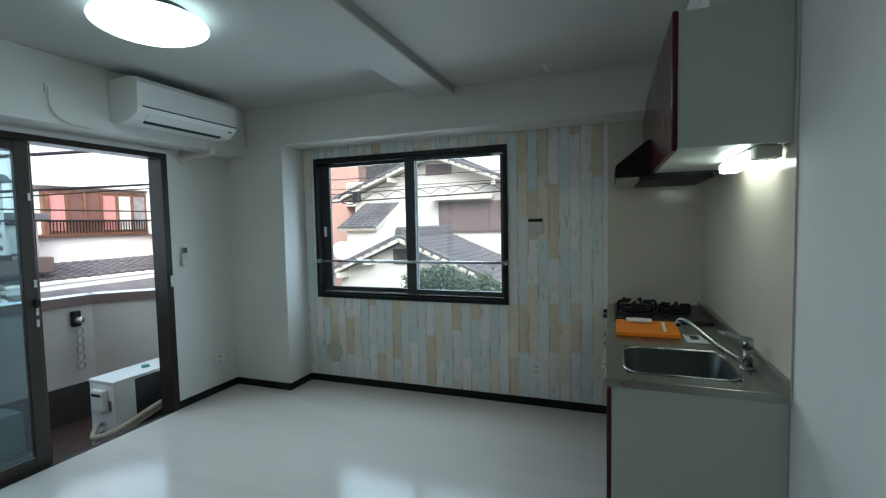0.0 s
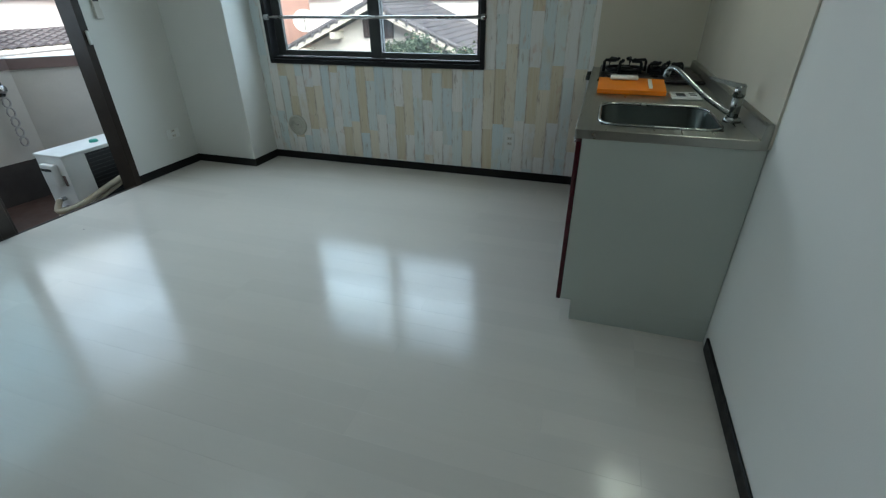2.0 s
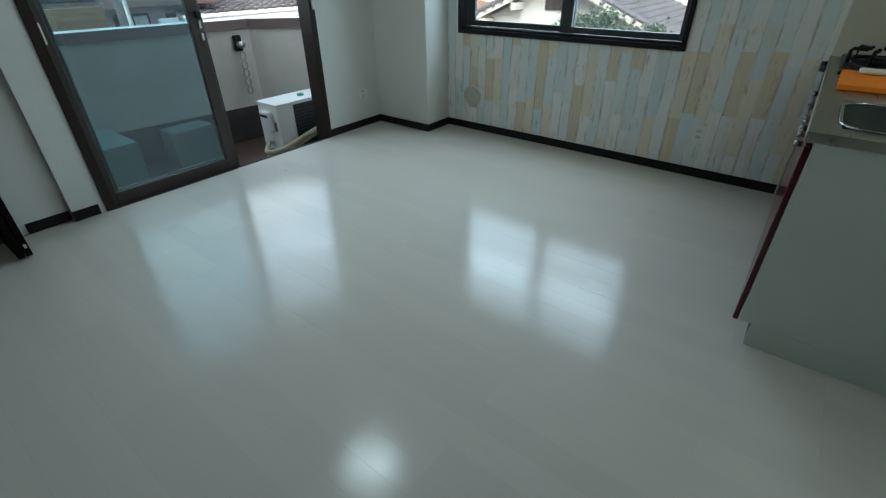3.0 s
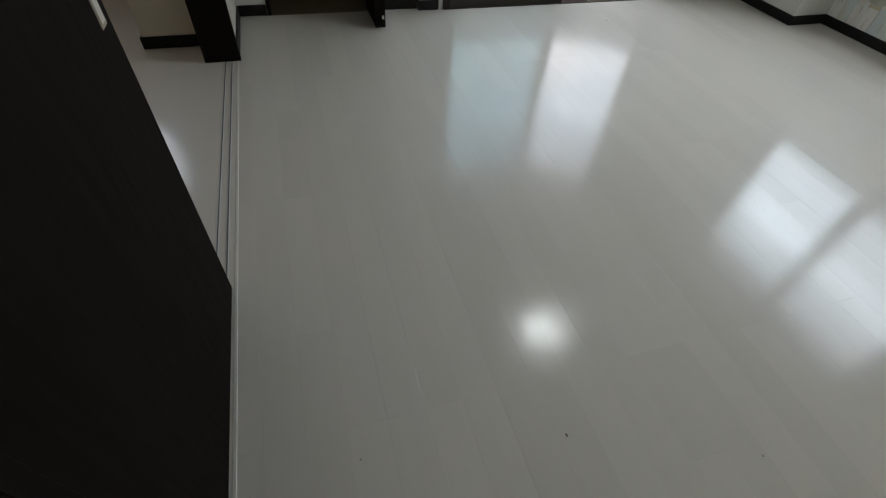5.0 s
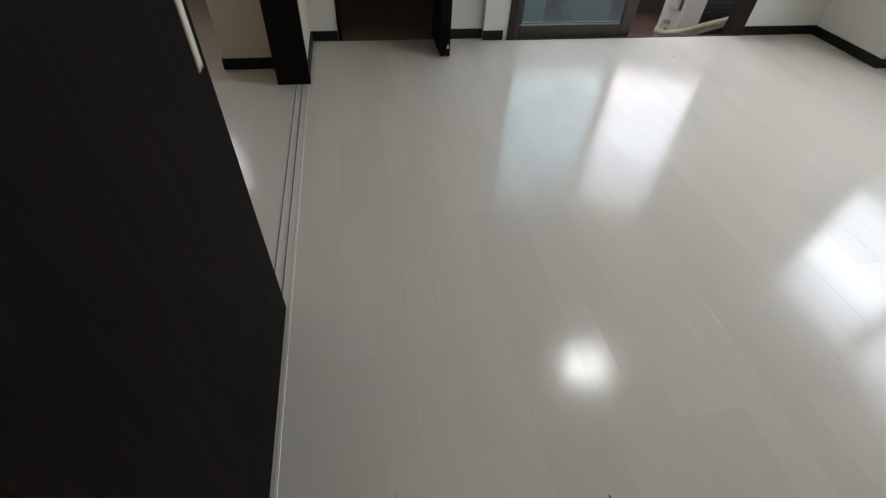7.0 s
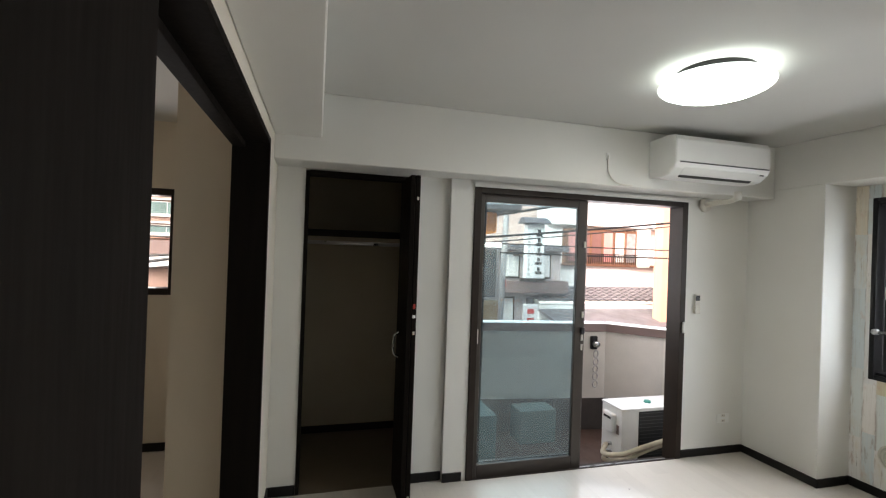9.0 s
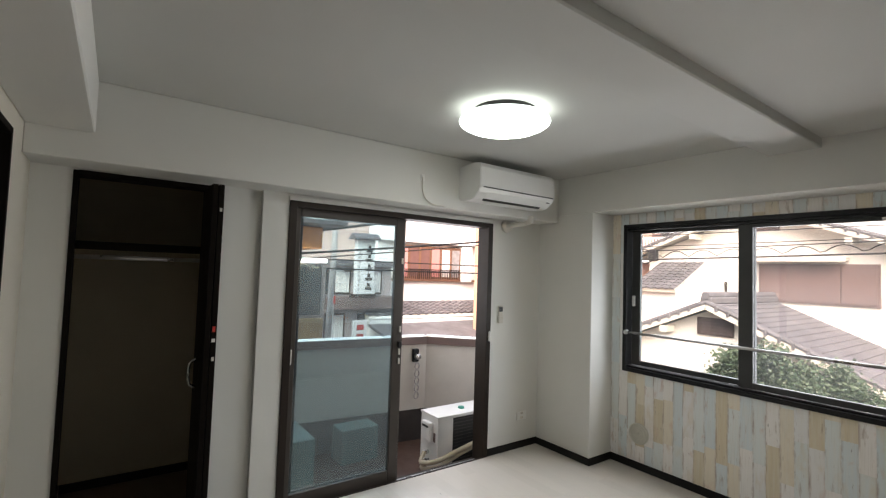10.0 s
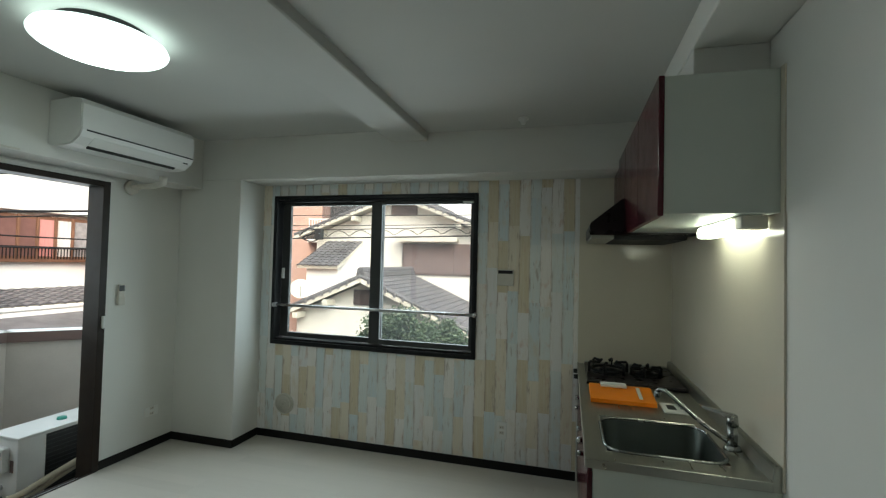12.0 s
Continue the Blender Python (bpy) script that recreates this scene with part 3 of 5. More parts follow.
# closet: frame, folding door folded open, shelf and rod
closet = thing("door_4", (WX - 0.04, -3.44, 0), "dark brown folding closet door, folded open", "closet door", kind="structure")
CX = WX - 0.04
for a, b in ((CLO[0] - 0.0, CLO[0] + 0.022), (CLO[1] - 0.022, CLO[1])):
    part("jamb", one_box(CX - 0.11, CX + 0.012, a, b, 0, CLO[2], bevel=0.002), DARK_WOOD, closet)
part("head", one_box(CX - 0.11, CX + 0.012, CLO[0] + 0.022, CLO[1] - 0.022, CLO[2] - 0.025, CLO[2] + 0.003, bevel=0.002), DARK_WOOD, closet)
for y in (-3.178, -3.146):
    leaf = part("folding_leaf", one_box(CX - 0.02, CX + 0.31, y, y + 0.028, 0.012, CLO[2] - 0.03, bevel=0.002), DARK_WOOD, closet)
    if y < -3.17:
        hp = curve_pts([(CX + 0.10, y - 0.002, 0.87), (CX + 0.10, y - 0.036, 0.90), (CX + 0.10, y - 0.036, 1.0), (CX + 0.10, y - 0.002, 1.03)])
        part("handle", tube(bmesh.new(), hp, 0.008), CHROME, leaf, "curved chrome handle", smooth=True)
    else:
        part("edge_sticker", one_box(CX + 0.309, CX + 0.312, y + 0.006, y + 0.020, 1.205, 1.235), STICKER, leaf, "red and white sticker")
        part("edge_label", one_box(CX + 0.309, CX + 0.312, y + 0.004, y + 0.022, 1.15, 1.169), PAPER, leaf)
        for z in (0.06, 1.05, 1.86):
            part("catch", one_box(CX + 0.309, CX + 0.314, y + 0.008, y + 0.02, z, z + 0.02), AGED, leaf)
shelf = thing("closet_shelf", (-4.3, -3.4, 1.64), "brown closet shelf board with a steel rod", "shelf")
part("board", one_box(-4.795, CX - 0.13, -3.81, -2.985, 1.65, 1.672, bevel=0.002), AGED, shelf)
part("front_edge", one_box(CX - 0.13, CX - 0.115, -3.815, -2.985, 1.63, 1.676, bevel=0.002), DARK_WOOD, shelf)
part("rod", cyl(bmesh.new(), (CX - 0.20, -3.815, 1.59), (CX - 0.20, -2.985, 1.59), 0.0125), RAIL_AL, shelf, "steel hanging rod", smooth=True)

# bedroom window
window_2 = thing("window_2", (-4.67, -5.6, 1.16), "dark framed bedroom window", "window", kind="structure")
frame_bars(window_2, "y", -6.40, -4.72, 1.16, 1.95, -4.78, -4.66, 0.05, BRONZE, "window_frame")
part("mullion", one_box(-4.75, -4.70, -5.64, -5.56, 1.21, 1.90, bevel=0.002), BRONZE, window_2)
pane(window_2, one_box(-4.73, -4.725, -6.35, -4.77, 1.21, 1.90), GLASS)

# light of the sky at the openings
SKY_BLUE = (0.77, 0.895, 1.0)
window_light("skylight_window", 2.60, 1.50, (-2.40, 0.24, 1.55), (0, -1), 32, SKY_BLUE)
window_light("skylight_balcony_front", 2.19, 1.56, (-5.195, -1.80, 1.635), (1, -0.121), 13.5, SKY_BLUE)
window_light("skylight_balcony_side", 1.21, 1.56, (-4.635, -0.315, 1.635), (0.69, -0.724), 7.5, SKY_BLUE)
window_light("skylight_bedroom", 1.4, 0.7, (-4.84, -5.6, 1.55), (1, 0), 6, (0.90, 0.95, 1.0), 1, 0)


# ---------------------------------------------------------------- floor boards and wallpaper boards
def piece_mesh(name, w, l, h, mat, axis):
    """A thin board with softened edges, long along axis ("x" or "z")."""
    bm = bmesh.new()
    if axis == "x":
        box(bm, -l / 2, l / 2, -w / 2, w / 2, -h, 0)
    else:
        box(bm, -w / 2, w / 2, -h, 0, -l / 2, l / 2)
    top = [f for f in bm.faces if (f.normal.z > 0.9 if axis == "x" else f.normal.y < -0.9)]
    bmesh.ops.inset_region(bm, faces=top, thickness=0.0008, depth=0.0)
    up = Vector((0, 0, 1)) if axis == "x" else Vector((0, -1, 0))
    for f in bm.faces:
        if f.normal.dot(up) > 0.9 and f in top:
            for v in f.verts:
                v.co += up * 0.00012
    return mesh_of(name, bm, mat)


# ---------------------------------------------------------------- kitchen
KY = -1.64          # near end of the kitchen
kit = thing("base_cabinet", (-0.28, -0.85, 0), "kitchen base cabinet with pale side and wine red doors", "kitchen cabinet")
part("end_panel", one_box(-0.578, -0.002, KY - 0.012, KY + 0.006, 0.10, 0.7915, bevel=0.001), MELAMINE, kit)
part("end_panel_foot", one_box(-0.534, -0.002, KY - 0.011, KY + 0.006, 0.0, 0.0995), MELAMINE, kit)
part("body", one_box(-0.575, -0.004, KY + 0.007, -0.004, 0.10, 0.62), MELAMINE, kit)
part("kick_board", one_box(-0.534, -0.51, KY + 0.007, -0.004, 0.0, 0.0995), BLACK_TRIM, kit)
for y0, y1 in ((-1.650, -1.113), (-1.110, -0.573), (-0.570, -0.014)):
    d = part("cabinet_door", one_box(-0.598, -0.580, y0, y1, 0.095, 0.778, bevel=0.002), RED, kit, "wine red gloss door")
    yc = y0 + 0.07 if y0 > -1.2 else y1 - 0.07
    for z in (0.655, 0.715):
        part("knob", cyl(bmesh.new(), (-0.598, yc, z), (-0.622, yc, z), 0.010, 0.013), CHROME, d, smooth=True)

top = thing("worktop", (-0.3, -0.85, 0.765), "brushed steel worktop with an inset sink", "worktop")
SK = (-0.525, -0.118, -1.557, -1.172)
bm = bmesh.new()
rings = []
for z in (0.770, 0.80):
    for x0, x1, y0, y1 in ((-0.60, -0.001, KY - 0.015, -0.002), SK):
        rings.append([bm.verts.new((x, y, z)) for x, y in ((x0, y0), (x1, y0), (x1, y1), (x0, y1))])
for p, q in ((rings[0], rings[1]), (rings[2], rings[3]), (rings[0], rings[2]), (rings[1], rings[3])):
    for i in range(4):
        bm.faces.new((p[i], p[(i + 1) % 4], q[(i + 1) % 4], q[i]))
part("slab", bm, STEEL, top)
part("front_lip", one_box(-0.606, -0.598, KY - 0.018, -0.002, 0.770, 0.803, bevel=0.003, seg=2), STEEL, top)
part("end_lip", one_box(-0.60, -0.03, KY - 0.0195, KY - 0.0145, 0.770, 0.8025, bevel=0.002, seg=2), STEEL, top)
bm = bmesh.new()
prism(bm, [(-0.0015, 0.79), (-0.0015, 0.853), (-0.018, 0.858), (-0.028, 0.851), (-0.034, 0.79)], "y", KY - 0.018, -0.002)
bmesh.ops.bevel(bm, geom=bm.edges[:], offset=0.003, segments=2, affect="EDGES")
part("upstand", bm, STEEL, top, "steel upstand along the wall")
part("side_upstand", one_box(-0.557, -0.036, -0.022, -0.003, 0.80, 0.818, bevel=0.003), STEEL, top)


def basin(x0, x1, y0, y1, z0, z1, r, n=6):
    """An open sink bowl with round corners and a sloped floor edge."""
    bm = bmesh.new()

    def ring(inset, z, rr):
        pts = []
        for cx, cy, a0 in ((x1 - rr, y1 - rr, 0), (x0 + rr, y1 - rr, 90), (x0 + rr, y0 + rr, 180), (x1 - rr, y0 + rr, 270)):
            for i in range(n + 1):
                a = radians(a0 + 90 * i / n)
                pts.append((cx + (rr - inset) * math.cos(a), cy + (rr - inset) * math.sin(a), z))
        return [bm.verts.new(p) for p in pts]
    rings = [ring(-0.012, z1, r), ring(-0.004, z1 + 0.003, r), ring(0, z1 - 0.004, r), ring(0.004, z0 + 0.03, r), ring(0.03, z0, r)]
    for a, b in zip(rings, rings[1:]):
        for i in range(len(a)):
            j = (i + 1) % len(a)
            bm.faces.new((a[i], a[j], b[j], b[i]))
    bm.faces.new(rings[-1])
    return bm


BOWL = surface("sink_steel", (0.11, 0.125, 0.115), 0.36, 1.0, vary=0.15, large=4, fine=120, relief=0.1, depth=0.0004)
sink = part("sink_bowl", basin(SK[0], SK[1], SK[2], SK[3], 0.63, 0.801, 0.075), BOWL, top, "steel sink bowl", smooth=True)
rim = []
for cx, cy, a0 in ((SK[1] - 0.075, SK[3] - 0.075, 0), (SK[0] + 0.075, SK[3] - 0.075, 90), (SK[0] + 0.075, SK[2] + 0.075, 180), (SK[1] - 0.075, SK[2] + 0.075, 270)):
    rim += [(cx + 0.079 * math.cos(radians(a0 + 15 * i)), cy + 0.079 * math.sin(radians(a0 + 15 * i)), 0.8015) for i in range(7)]
part("sink_rim", tube(bmesh.new(), rim + rim[:1], 0.0055, 8), CHROME, top, "bright rolled rim of the sink", smooth=True)
part("drain", cyl(bmesh.new(), (-0.17, -1.29, 0.628), (-0.17, -1.29, 0.634), 0.055, n=28), BLACK_PL, sink, smooth=True)
part("drain_ring", cyl(bmesh.new(), (-0.17, -1.29, 0.6275), (-0.17, -1.29, 0.632), 0.068, n=28), CHROME, sink, smooth=True)
part("draining_rib", one_box(-0.53, -0.135, -1.152, -1.144, 0.799, 0.8045, bevel=0.002), STEEL, top)

tap = thing("mixer_tap", (-0.065, -1.33, 0.80), "chrome single-lever mixer tap on the worktop", "tap")
part("base", cyl(bmesh.new(), (-0.065, -1.33, 0.80), (-0.065, -1.33, 0.815), 0.032, 0.026, n=24), CHROME, tap, smooth=True)
part("body", cyl(bmesh.new(), (-0.065, -1.33, 0.815), (-0.065, -1.33, 0.890), 0.017, 0.018, n=24), CHROME, tap, smooth=True)
part("cap", cyl(bmesh.new(), (-0.065, -1.33, 0.890), (-0.065, -1.33, 0.925), 0.021, 0.017, n=24), CHROME, tap, smooth=True)
bm = bmesh.new()
prism(bm, [(-0.175, 0.956), (-0.175, 0.948), (-0.085, 0.920), (-0.050, 0.920), (-0.050, 0.932), (-0.085, 0.938)], "y", -1.342, -1.318)
bmesh.ops.bevel(bm, geom=bm.edges[:], offset=0.003, segments=2, affect="EDGES")
part("lever", bm, CHROME, tap)
part("spout", tube(bmesh.new(), curve_pts([(-0.075, -1.325, 0.824), (-0.16, -1.26, 0.874), (-0.255, -1.175, 0.948), (-0.282, -1.143, 0.955), (-0.293, -1.13, 0.938)]), 0.0095, 12), CHROME, tap, smooth=True)
part("spout_tip", cyl(bmesh.new(), (-0.291, -1.132, 0.946), (-0.294, -1.128, 0.920), 0.0125), CHROME, tap, smooth=True)

# two-burner stove
stove = thing("gas_stove", (-0.3, -0.30, 0.80), "black two-burner gas stove with cast iron grates", "stove")
part("plate", one_box(-0.56, -0.035, -0.585, -0.055, 0.8005, 0.818, bevel=0.006, seg=2), HOOD, stove)
part("front_trim", one_box(-0.563, -0.032, -0.590, -0.56, 0.8005, 0.812, bevel=0.003), HOOD, stove)
for cx, s_, lo in ((-0.425, 1.0, 0.0), (-0.205, 0.78, 0.016)):
    cy, big = -0.31, cx < -0.3
    br = part("burner", cyl(bmesh.new(), (cx, cy, 0.818), (cx, cy, 0.838), 0.058 if big else 0.046, 0.05 if big else 0.04, n=24), IRON, stove, smooth=True)
    part("burner_cap", cyl(bmesh.new(), (cx, cy, 0.838), (cx, cy, 0.846), 0.042 if big else 0.034, 0.03, n=24), IRON, br, smooth=True)
    part("drip_pan", cyl(bmesh.new(), (cx, cy, 0.8175), (cx, cy, 0.8215), 0.098, 0.090, n=28), IRON, br, smooth=True)
    grate = part("grate", tube(bmesh.new(), [(cx + 0.10 * s_ * math.cos(a), cy + 0.10 * s_ * math.sin(a), 0.836) for a in np.linspace(0, math.tau, 25)], 0.008, 8), IRON, stove, smooth=True)
    for k in range(6):
        a = radians(60 * k + 15)
        c, s = math.cos(a), math.sin(a)
        part("grate_arm", tube(bmesh.new(), [(cx + r * s_ * c, cy + r * s_ * s, z) for r, z in ((0.118, 0.820), (0.118, 0.873 - lo), (0.110, 0.882 - lo), (0.055, 0.879 - lo), (0.050, 0.888 - lo))], 0.0085, 8), IRON, grate, smooth=True)
for y in (-0.20, -0.36):
    part("control_knob", cyl(bmesh.new(), (-0.607, y, 0.784), (-0.632, y, 0.784), 0.015, 0.013), BLACK_PL, stove, smooth=True)

book = thing("orange_folder", (-0.40, -0.80, 0.80), "flat orange folder lying before the stove", "folder")
bm = bmesh.new()
prism(bm, [(-0.905, 0.802), (-0.905, 0.822), (-0.70, 0.846), (-0.68, 0.842), (-0.68, 0.802)], "x", -0.555, -0.250)
part("cover", bm, ORANGE, book)
part("sheet_edge", one_box(-0.553, -0.252, -0.9065, -0.70, 0.807, 0.811), ORANGE, book)
wrapper = solo("white_wrapper", one_box(-0.50, -0.37, -0.755, -0.695, 0.8435, 0.860, bevel=0.006, seg=2), PAPER, "white paper wrapper lying on the orange folder", "wrapper")
tag = solo("white_tag", prism(bmesh.new(), [(-0.87, 0.8270), (-0.87, 0.8295), (-0.72, 0.847), (-0.72, 0.8445)], "x", -0.325, -0.308), PAPER, "small white tag on the orange folder", "tag")
card = thing("switch_plate", (-0.17, -0.93, 0.80), "white plastic plate with black openings on the worktop", "plate")
part("plate", one_box(-0.23, -0.108, -1.015, -0.865, 0.8005, 0.810, bevel=0.004, seg=2), PLASTIC, card)
part("opening", one_box(-0.207, -0.170, -0.975, -0.905, 0.8095, 0.8112), BLACK_PL, card)
for y in (-0.955, -0.915):
    part("opening", one_box(-0.150, -0.122, y, y + 0.018, 0.8095, 0.8112), BLACK_PL, card)

# the worktop stands 0.822 m high
for o, d in ((top, (0, 0, 0.022)), (tap, (0.0, -0.06, 0.022)), (stove, (0, 0, 0.022)), (book, (0, -0.045, 0.022)), (wrapper, (0, -0.045, 0.022)), (tag, (0, -0.045, 0.022)), (card, (0, 0, 0.022))):
    o.location += Vector(d)

# cream wall panels
for nm, b in (("panel_east", one_box(-0.006, -0.0005, -1.665, -0.007, 0.80, 2.175)), ("panel_north", one_box(-0.602, -0.0065, -0.007, -0.0005, 0.80, 2.118))):
    struct(nm, b, PANEL, "cream glossy kitchen wall panel", "wall panel")
struct("panel_trim", one_box(-0.607, -0.6025, -0.009, -0.0005, 0.0, 2.118), PLASTIC, "thin pale edge strip of the wall panel", "trim")
struct("panel_end_trim", one_box(-0.0075, -0.0005, -1.669, -1.6655, 0.80, 1.688), PANEL, "thin pale edge strip of the wall panel", "trim")

wallcab = thing("wall_cabinet", (-0.18, -1.15, 1.69), "wall cabinet with wine red doors and pale side", "kitchen cabinet")
part("end_panel", one_box(-0.357, -0.007, KY, KY + 0.016, 1.69, 2.172, bevel=0.001), MELAMINE, wallcab)
part("body", one_box(-0.357, -0.007, KY + 0.0165, -0.66, 1.692, 2.171), MELAMINE, wallcab)
for y0, y1 in ((KY - 0.004, -1.152), (-1.149, -0.66)):
    part("cabinet_door", one_box(-0.377, -0.358, y0, y1, 1.682, 2.175, bevel=0.002), RED, wallcab, "wine red gloss door")

hood = thing("range_hood", (-0.3, -0.33, 1.70), "black and wine red slanted range hood over the stove", "range hood")
bm = bmesh.new()
prism(bm, [(-0.007, 1.678), (-0.007, 2.172), (-0.36, 2.172), (-0.36, 1.885), (-0.39, 1.880), (-0.555, 1.748), (-0.56, 1.735), (-0.56, 1.678)], "y", -0.655, -0.012)
bmesh.ops.bevel(bm, geom=bm.edges[:], offset=0.003, segments=1, affect="EDGES")
part("canopy", bm, HOOD, hood)
part("oil_tray", one_box(-0.552, -0.43, -0.648, -0.02, 1.656, 1.6775, bevel=0.003), STEEL, hood, "steel oil tray")
part("upper_front", one_box(-0.377, -0.3605, -0.654, -0.012, 1.888, 2.173, bevel=0.002), RED, hood)
part("filter", one_box(-0.4295, -0.06, -0.652, -0.03, 1.652, 1.6775, bevel=0.002), IRON, hood)
part("switch_strip", one_box(-0.5635, -0.5605, -0.60, -0.45, 1.690, 1.712), BLACK_PL, hood)

lamp2 = thing("cabinet_light", (-0.13, -1.2, 1.69), "lit white tube light under the wall cabinet", "lamp")
part("base", one_box(-0.100, -0.020, -1.585, -1.505, 1.643, 1.6895, bevel=0.004), AGED, lamp2)
part("reflector", one_box(-0.105, -0.025, -1.5045, -1.05, 1.682, 1.6895, bevel=0.002), PLASTIC, lamp2)
part("tube", one_box(-0.115, -0.040, -1.504, -1.06, 1.636, 1.6815, bevel=0.014, seg=4), TUBE_ON, lamp2, "glowing white diffuser")

# ---------------------------------------------------------------- ceiling and wall fittings
lamp = thing("ceiling_lamp", (-2.59, -1.92, CZ), "round white ceiling lamp, switched on", "lamp")
LC = Vector((-2.59, -1.92, 0))
part("base", cyl(bmesh.new(), LC + Vector((0, 0, 2.412)), LC + Vector((0, 0, CZ)), 0.17, n=40), BLACK_PL, lamp, smooth=True)


def dome(c, r, z_top, h, lo, hi, n=48, m=9):
    """Rings lo to hi of a shallow round diffuser, widest a little below its top."""
    bm = bmesh.new()
    prof = [(r * 0.80, z_top), (r * 0.97, z_top - 0.006), (r, z_top - 0.02)] + [(r * math.cos(i / m * math.pi / 2), z_top - 0.02 - h * math.sin(i / m * math.pi / 2)) for i in range(1, m)]
    prof = prof[lo:hi]
    rings = [[bm.verts.new((c.x + a * math.cos(k * math.tau / n), c.y + a * math.sin(k * math.tau / n), z)) for k in range(n)] for a, z in prof]
    for a, b in zip(rings, rings[1:]):
        for k in range(n):
            bm.faces.new((a[k], a[(k + 1) % n], b[(k + 1) % n], b[k]))
    bm.faces.new(rings[0] if lo == 0 else rings[-1])
    return bm


part("diffuser_rim", dome(LC, 0.245, 2.408, 0.055, 0, 7), LAMP_RIM, lamp, "softly glowing milky rim", smooth=True)
part("diffuser", dome(LC, 0.245, 2.408, 0.055, 6, 11), LAMP_ON, lamp, "glowing milky diffuser", smooth=True)

ac = thing("air_conditioner", (-3.45, -1.1, 2.06), "white split air conditioner above the balcony door", "air conditioner")
A0, A1 = -1.462, -0.662
bm = bmesh.new()
prism(bm, [(-3.579, 2.1306), (-3.579, 2.3832), (-3.40, 2.3920), (-3.345, 2.3832), (-3.325, 2.3524), (-3.322, 2.2010), (-3.342, 2.1658), (-3.395, 2.1262), (-3.45, 2.1174), (-3.55, 2.1192)], "y", A0, A1)
bmesh.ops.bevel(bm, geom=[e for e in bm.edges if abs(e.verts[0].co.y - e.verts[1].co.y) < 1e-6], offset=0.006, segments=2, affect="EDGES")
part("body", bm, PLASTIC, ac)
bm = bmesh.new()
prism(bm, [(-3.3215, 2.1984), (-3.3195, 2.2019), (-3.3195, 2.2072), (-3.3215, 2.2072)], "y", A0 + 0.03, A1 - 0.012)
part("panel_gap", bm, BLACK_PL, ac)
bm = bmesh.new()
prism(bm, [(-3.384, 2.1245), (-3.402, 2.1139), (-3.405, 2.1210), (-3.386, 2.1333)], "y", A0 + 0.09, A1 - 0.10)
part("outlet_slot", bm, BLACK_PL, ac)
bm = bmesh.new()
prism(bm, [(-3.334, 2.1720), (-3.385, 2.1280), (-3.391, 2.1306), (-3.340, 2.1764)], "y", A0 + 0.085, A1 - 0.09)
part("louvre", bm, PLASTIC, ac)
for y in (A1 - 0.075, A1 - 0.055):
    part("indicator", one_box(-3.343, -3.336, y, y + 0.012, 2.160, 2.167), BLACK_PL, ac)
pipe = thing("drain_pipe", (-3.6, -0.7, 2.0), "beige pipe and sleeve under the air conditioner", "pipe")
part("pipe_run", tube(bmesh.new(), curve_pts([(-3.47, -0.78, 2.056), (-3.475, -0.775, 2.02), (-3.55, -0.76, 2.005), (-3.70, -0.75, 2.0), (-3.795, -0.75, 1.995)]), 0.020, 12), AGED, pipe, smooth=True)
part("elbow", cyl(bmesh.new(), (-3.47, -0.78, 2.062), (-3.47, -0.78, 2.0), 0.026), AGED, pipe, smooth=True)
part("wall_sleeve", cyl(bmesh.new(), (-3.799, -0.75, 1.995), (-3.775, -0.75, 1.995), 0.055, 0.050, n=28), AGED, pipe, smooth=True)
solo("loose_cable", tube(bmesh.new(), curve_pts([(-3.575, -1.80, 2.235), (-3.572, -1.80, 2.25), (-3.568, -1.80, 2.16), (-3.566, -1.77, 2.10), (-3.567, -1.70, 2.065), (-3.57, -1.60, 2.062)]), 0.005, 8), AGED,
     "thin white cable hanging on the beam", "cable", smooth=True)
hook = thing("cable_outlet", (-3.575, -1.80, 2.24), "small white cable outlet on the beam", "outlet")
part("plate", one_box(-3.5795, -3.572, -1.815, -1.785, 2.225, 2.275, bevel=0.002), PLASTIC, hook)

smoke = thing("smoke_detector", (-0.961, -0.515, CE), "small white smoke detector on the ceiling", "smoke detector")
part("base", cyl(bmesh.new(), (-0.961, -0.515, CE - 0.012), (-0.961, -0.515, CE), 0.034, n=28), PLASTIC, smoke, smooth=True)
part("sensor", cyl(bmesh.new(), (-0.961, -0.515, CE - 0.040), (-0.961, -0.515, CE - 0.012), 0.013, 0.022, n=24), PLASTIC, smoke, smooth=True)

PLATE = surface("dull_cream_plate", (0.60, 0.575, 0.51), 0.5, vary=0.06, relief=0.03)
panel = thing("heater_control", (-1.118, 0, 1.34), "white wall control panel with a black display", "control panel")
part("case", one_box(-1.178, -1.060, -0.022, -0.003, 1.340, 1.458, bevel=0.004, seg=2), PLATE, panel)
part("display", one_box(-1.172, -1.066, -0.0235, -0.0215, 1.428, 1.452), BLACK_PL, panel)
for x, z in ((-1.150, 1.40), (-1.09, 1.395), (-1.12, 1.365), (-1.09, 1.365)):
    part("button", one_box(x, x + 0.014, -0.0235, -0.0215, z, z + 0.006, bevel=0.001), AGED, panel)


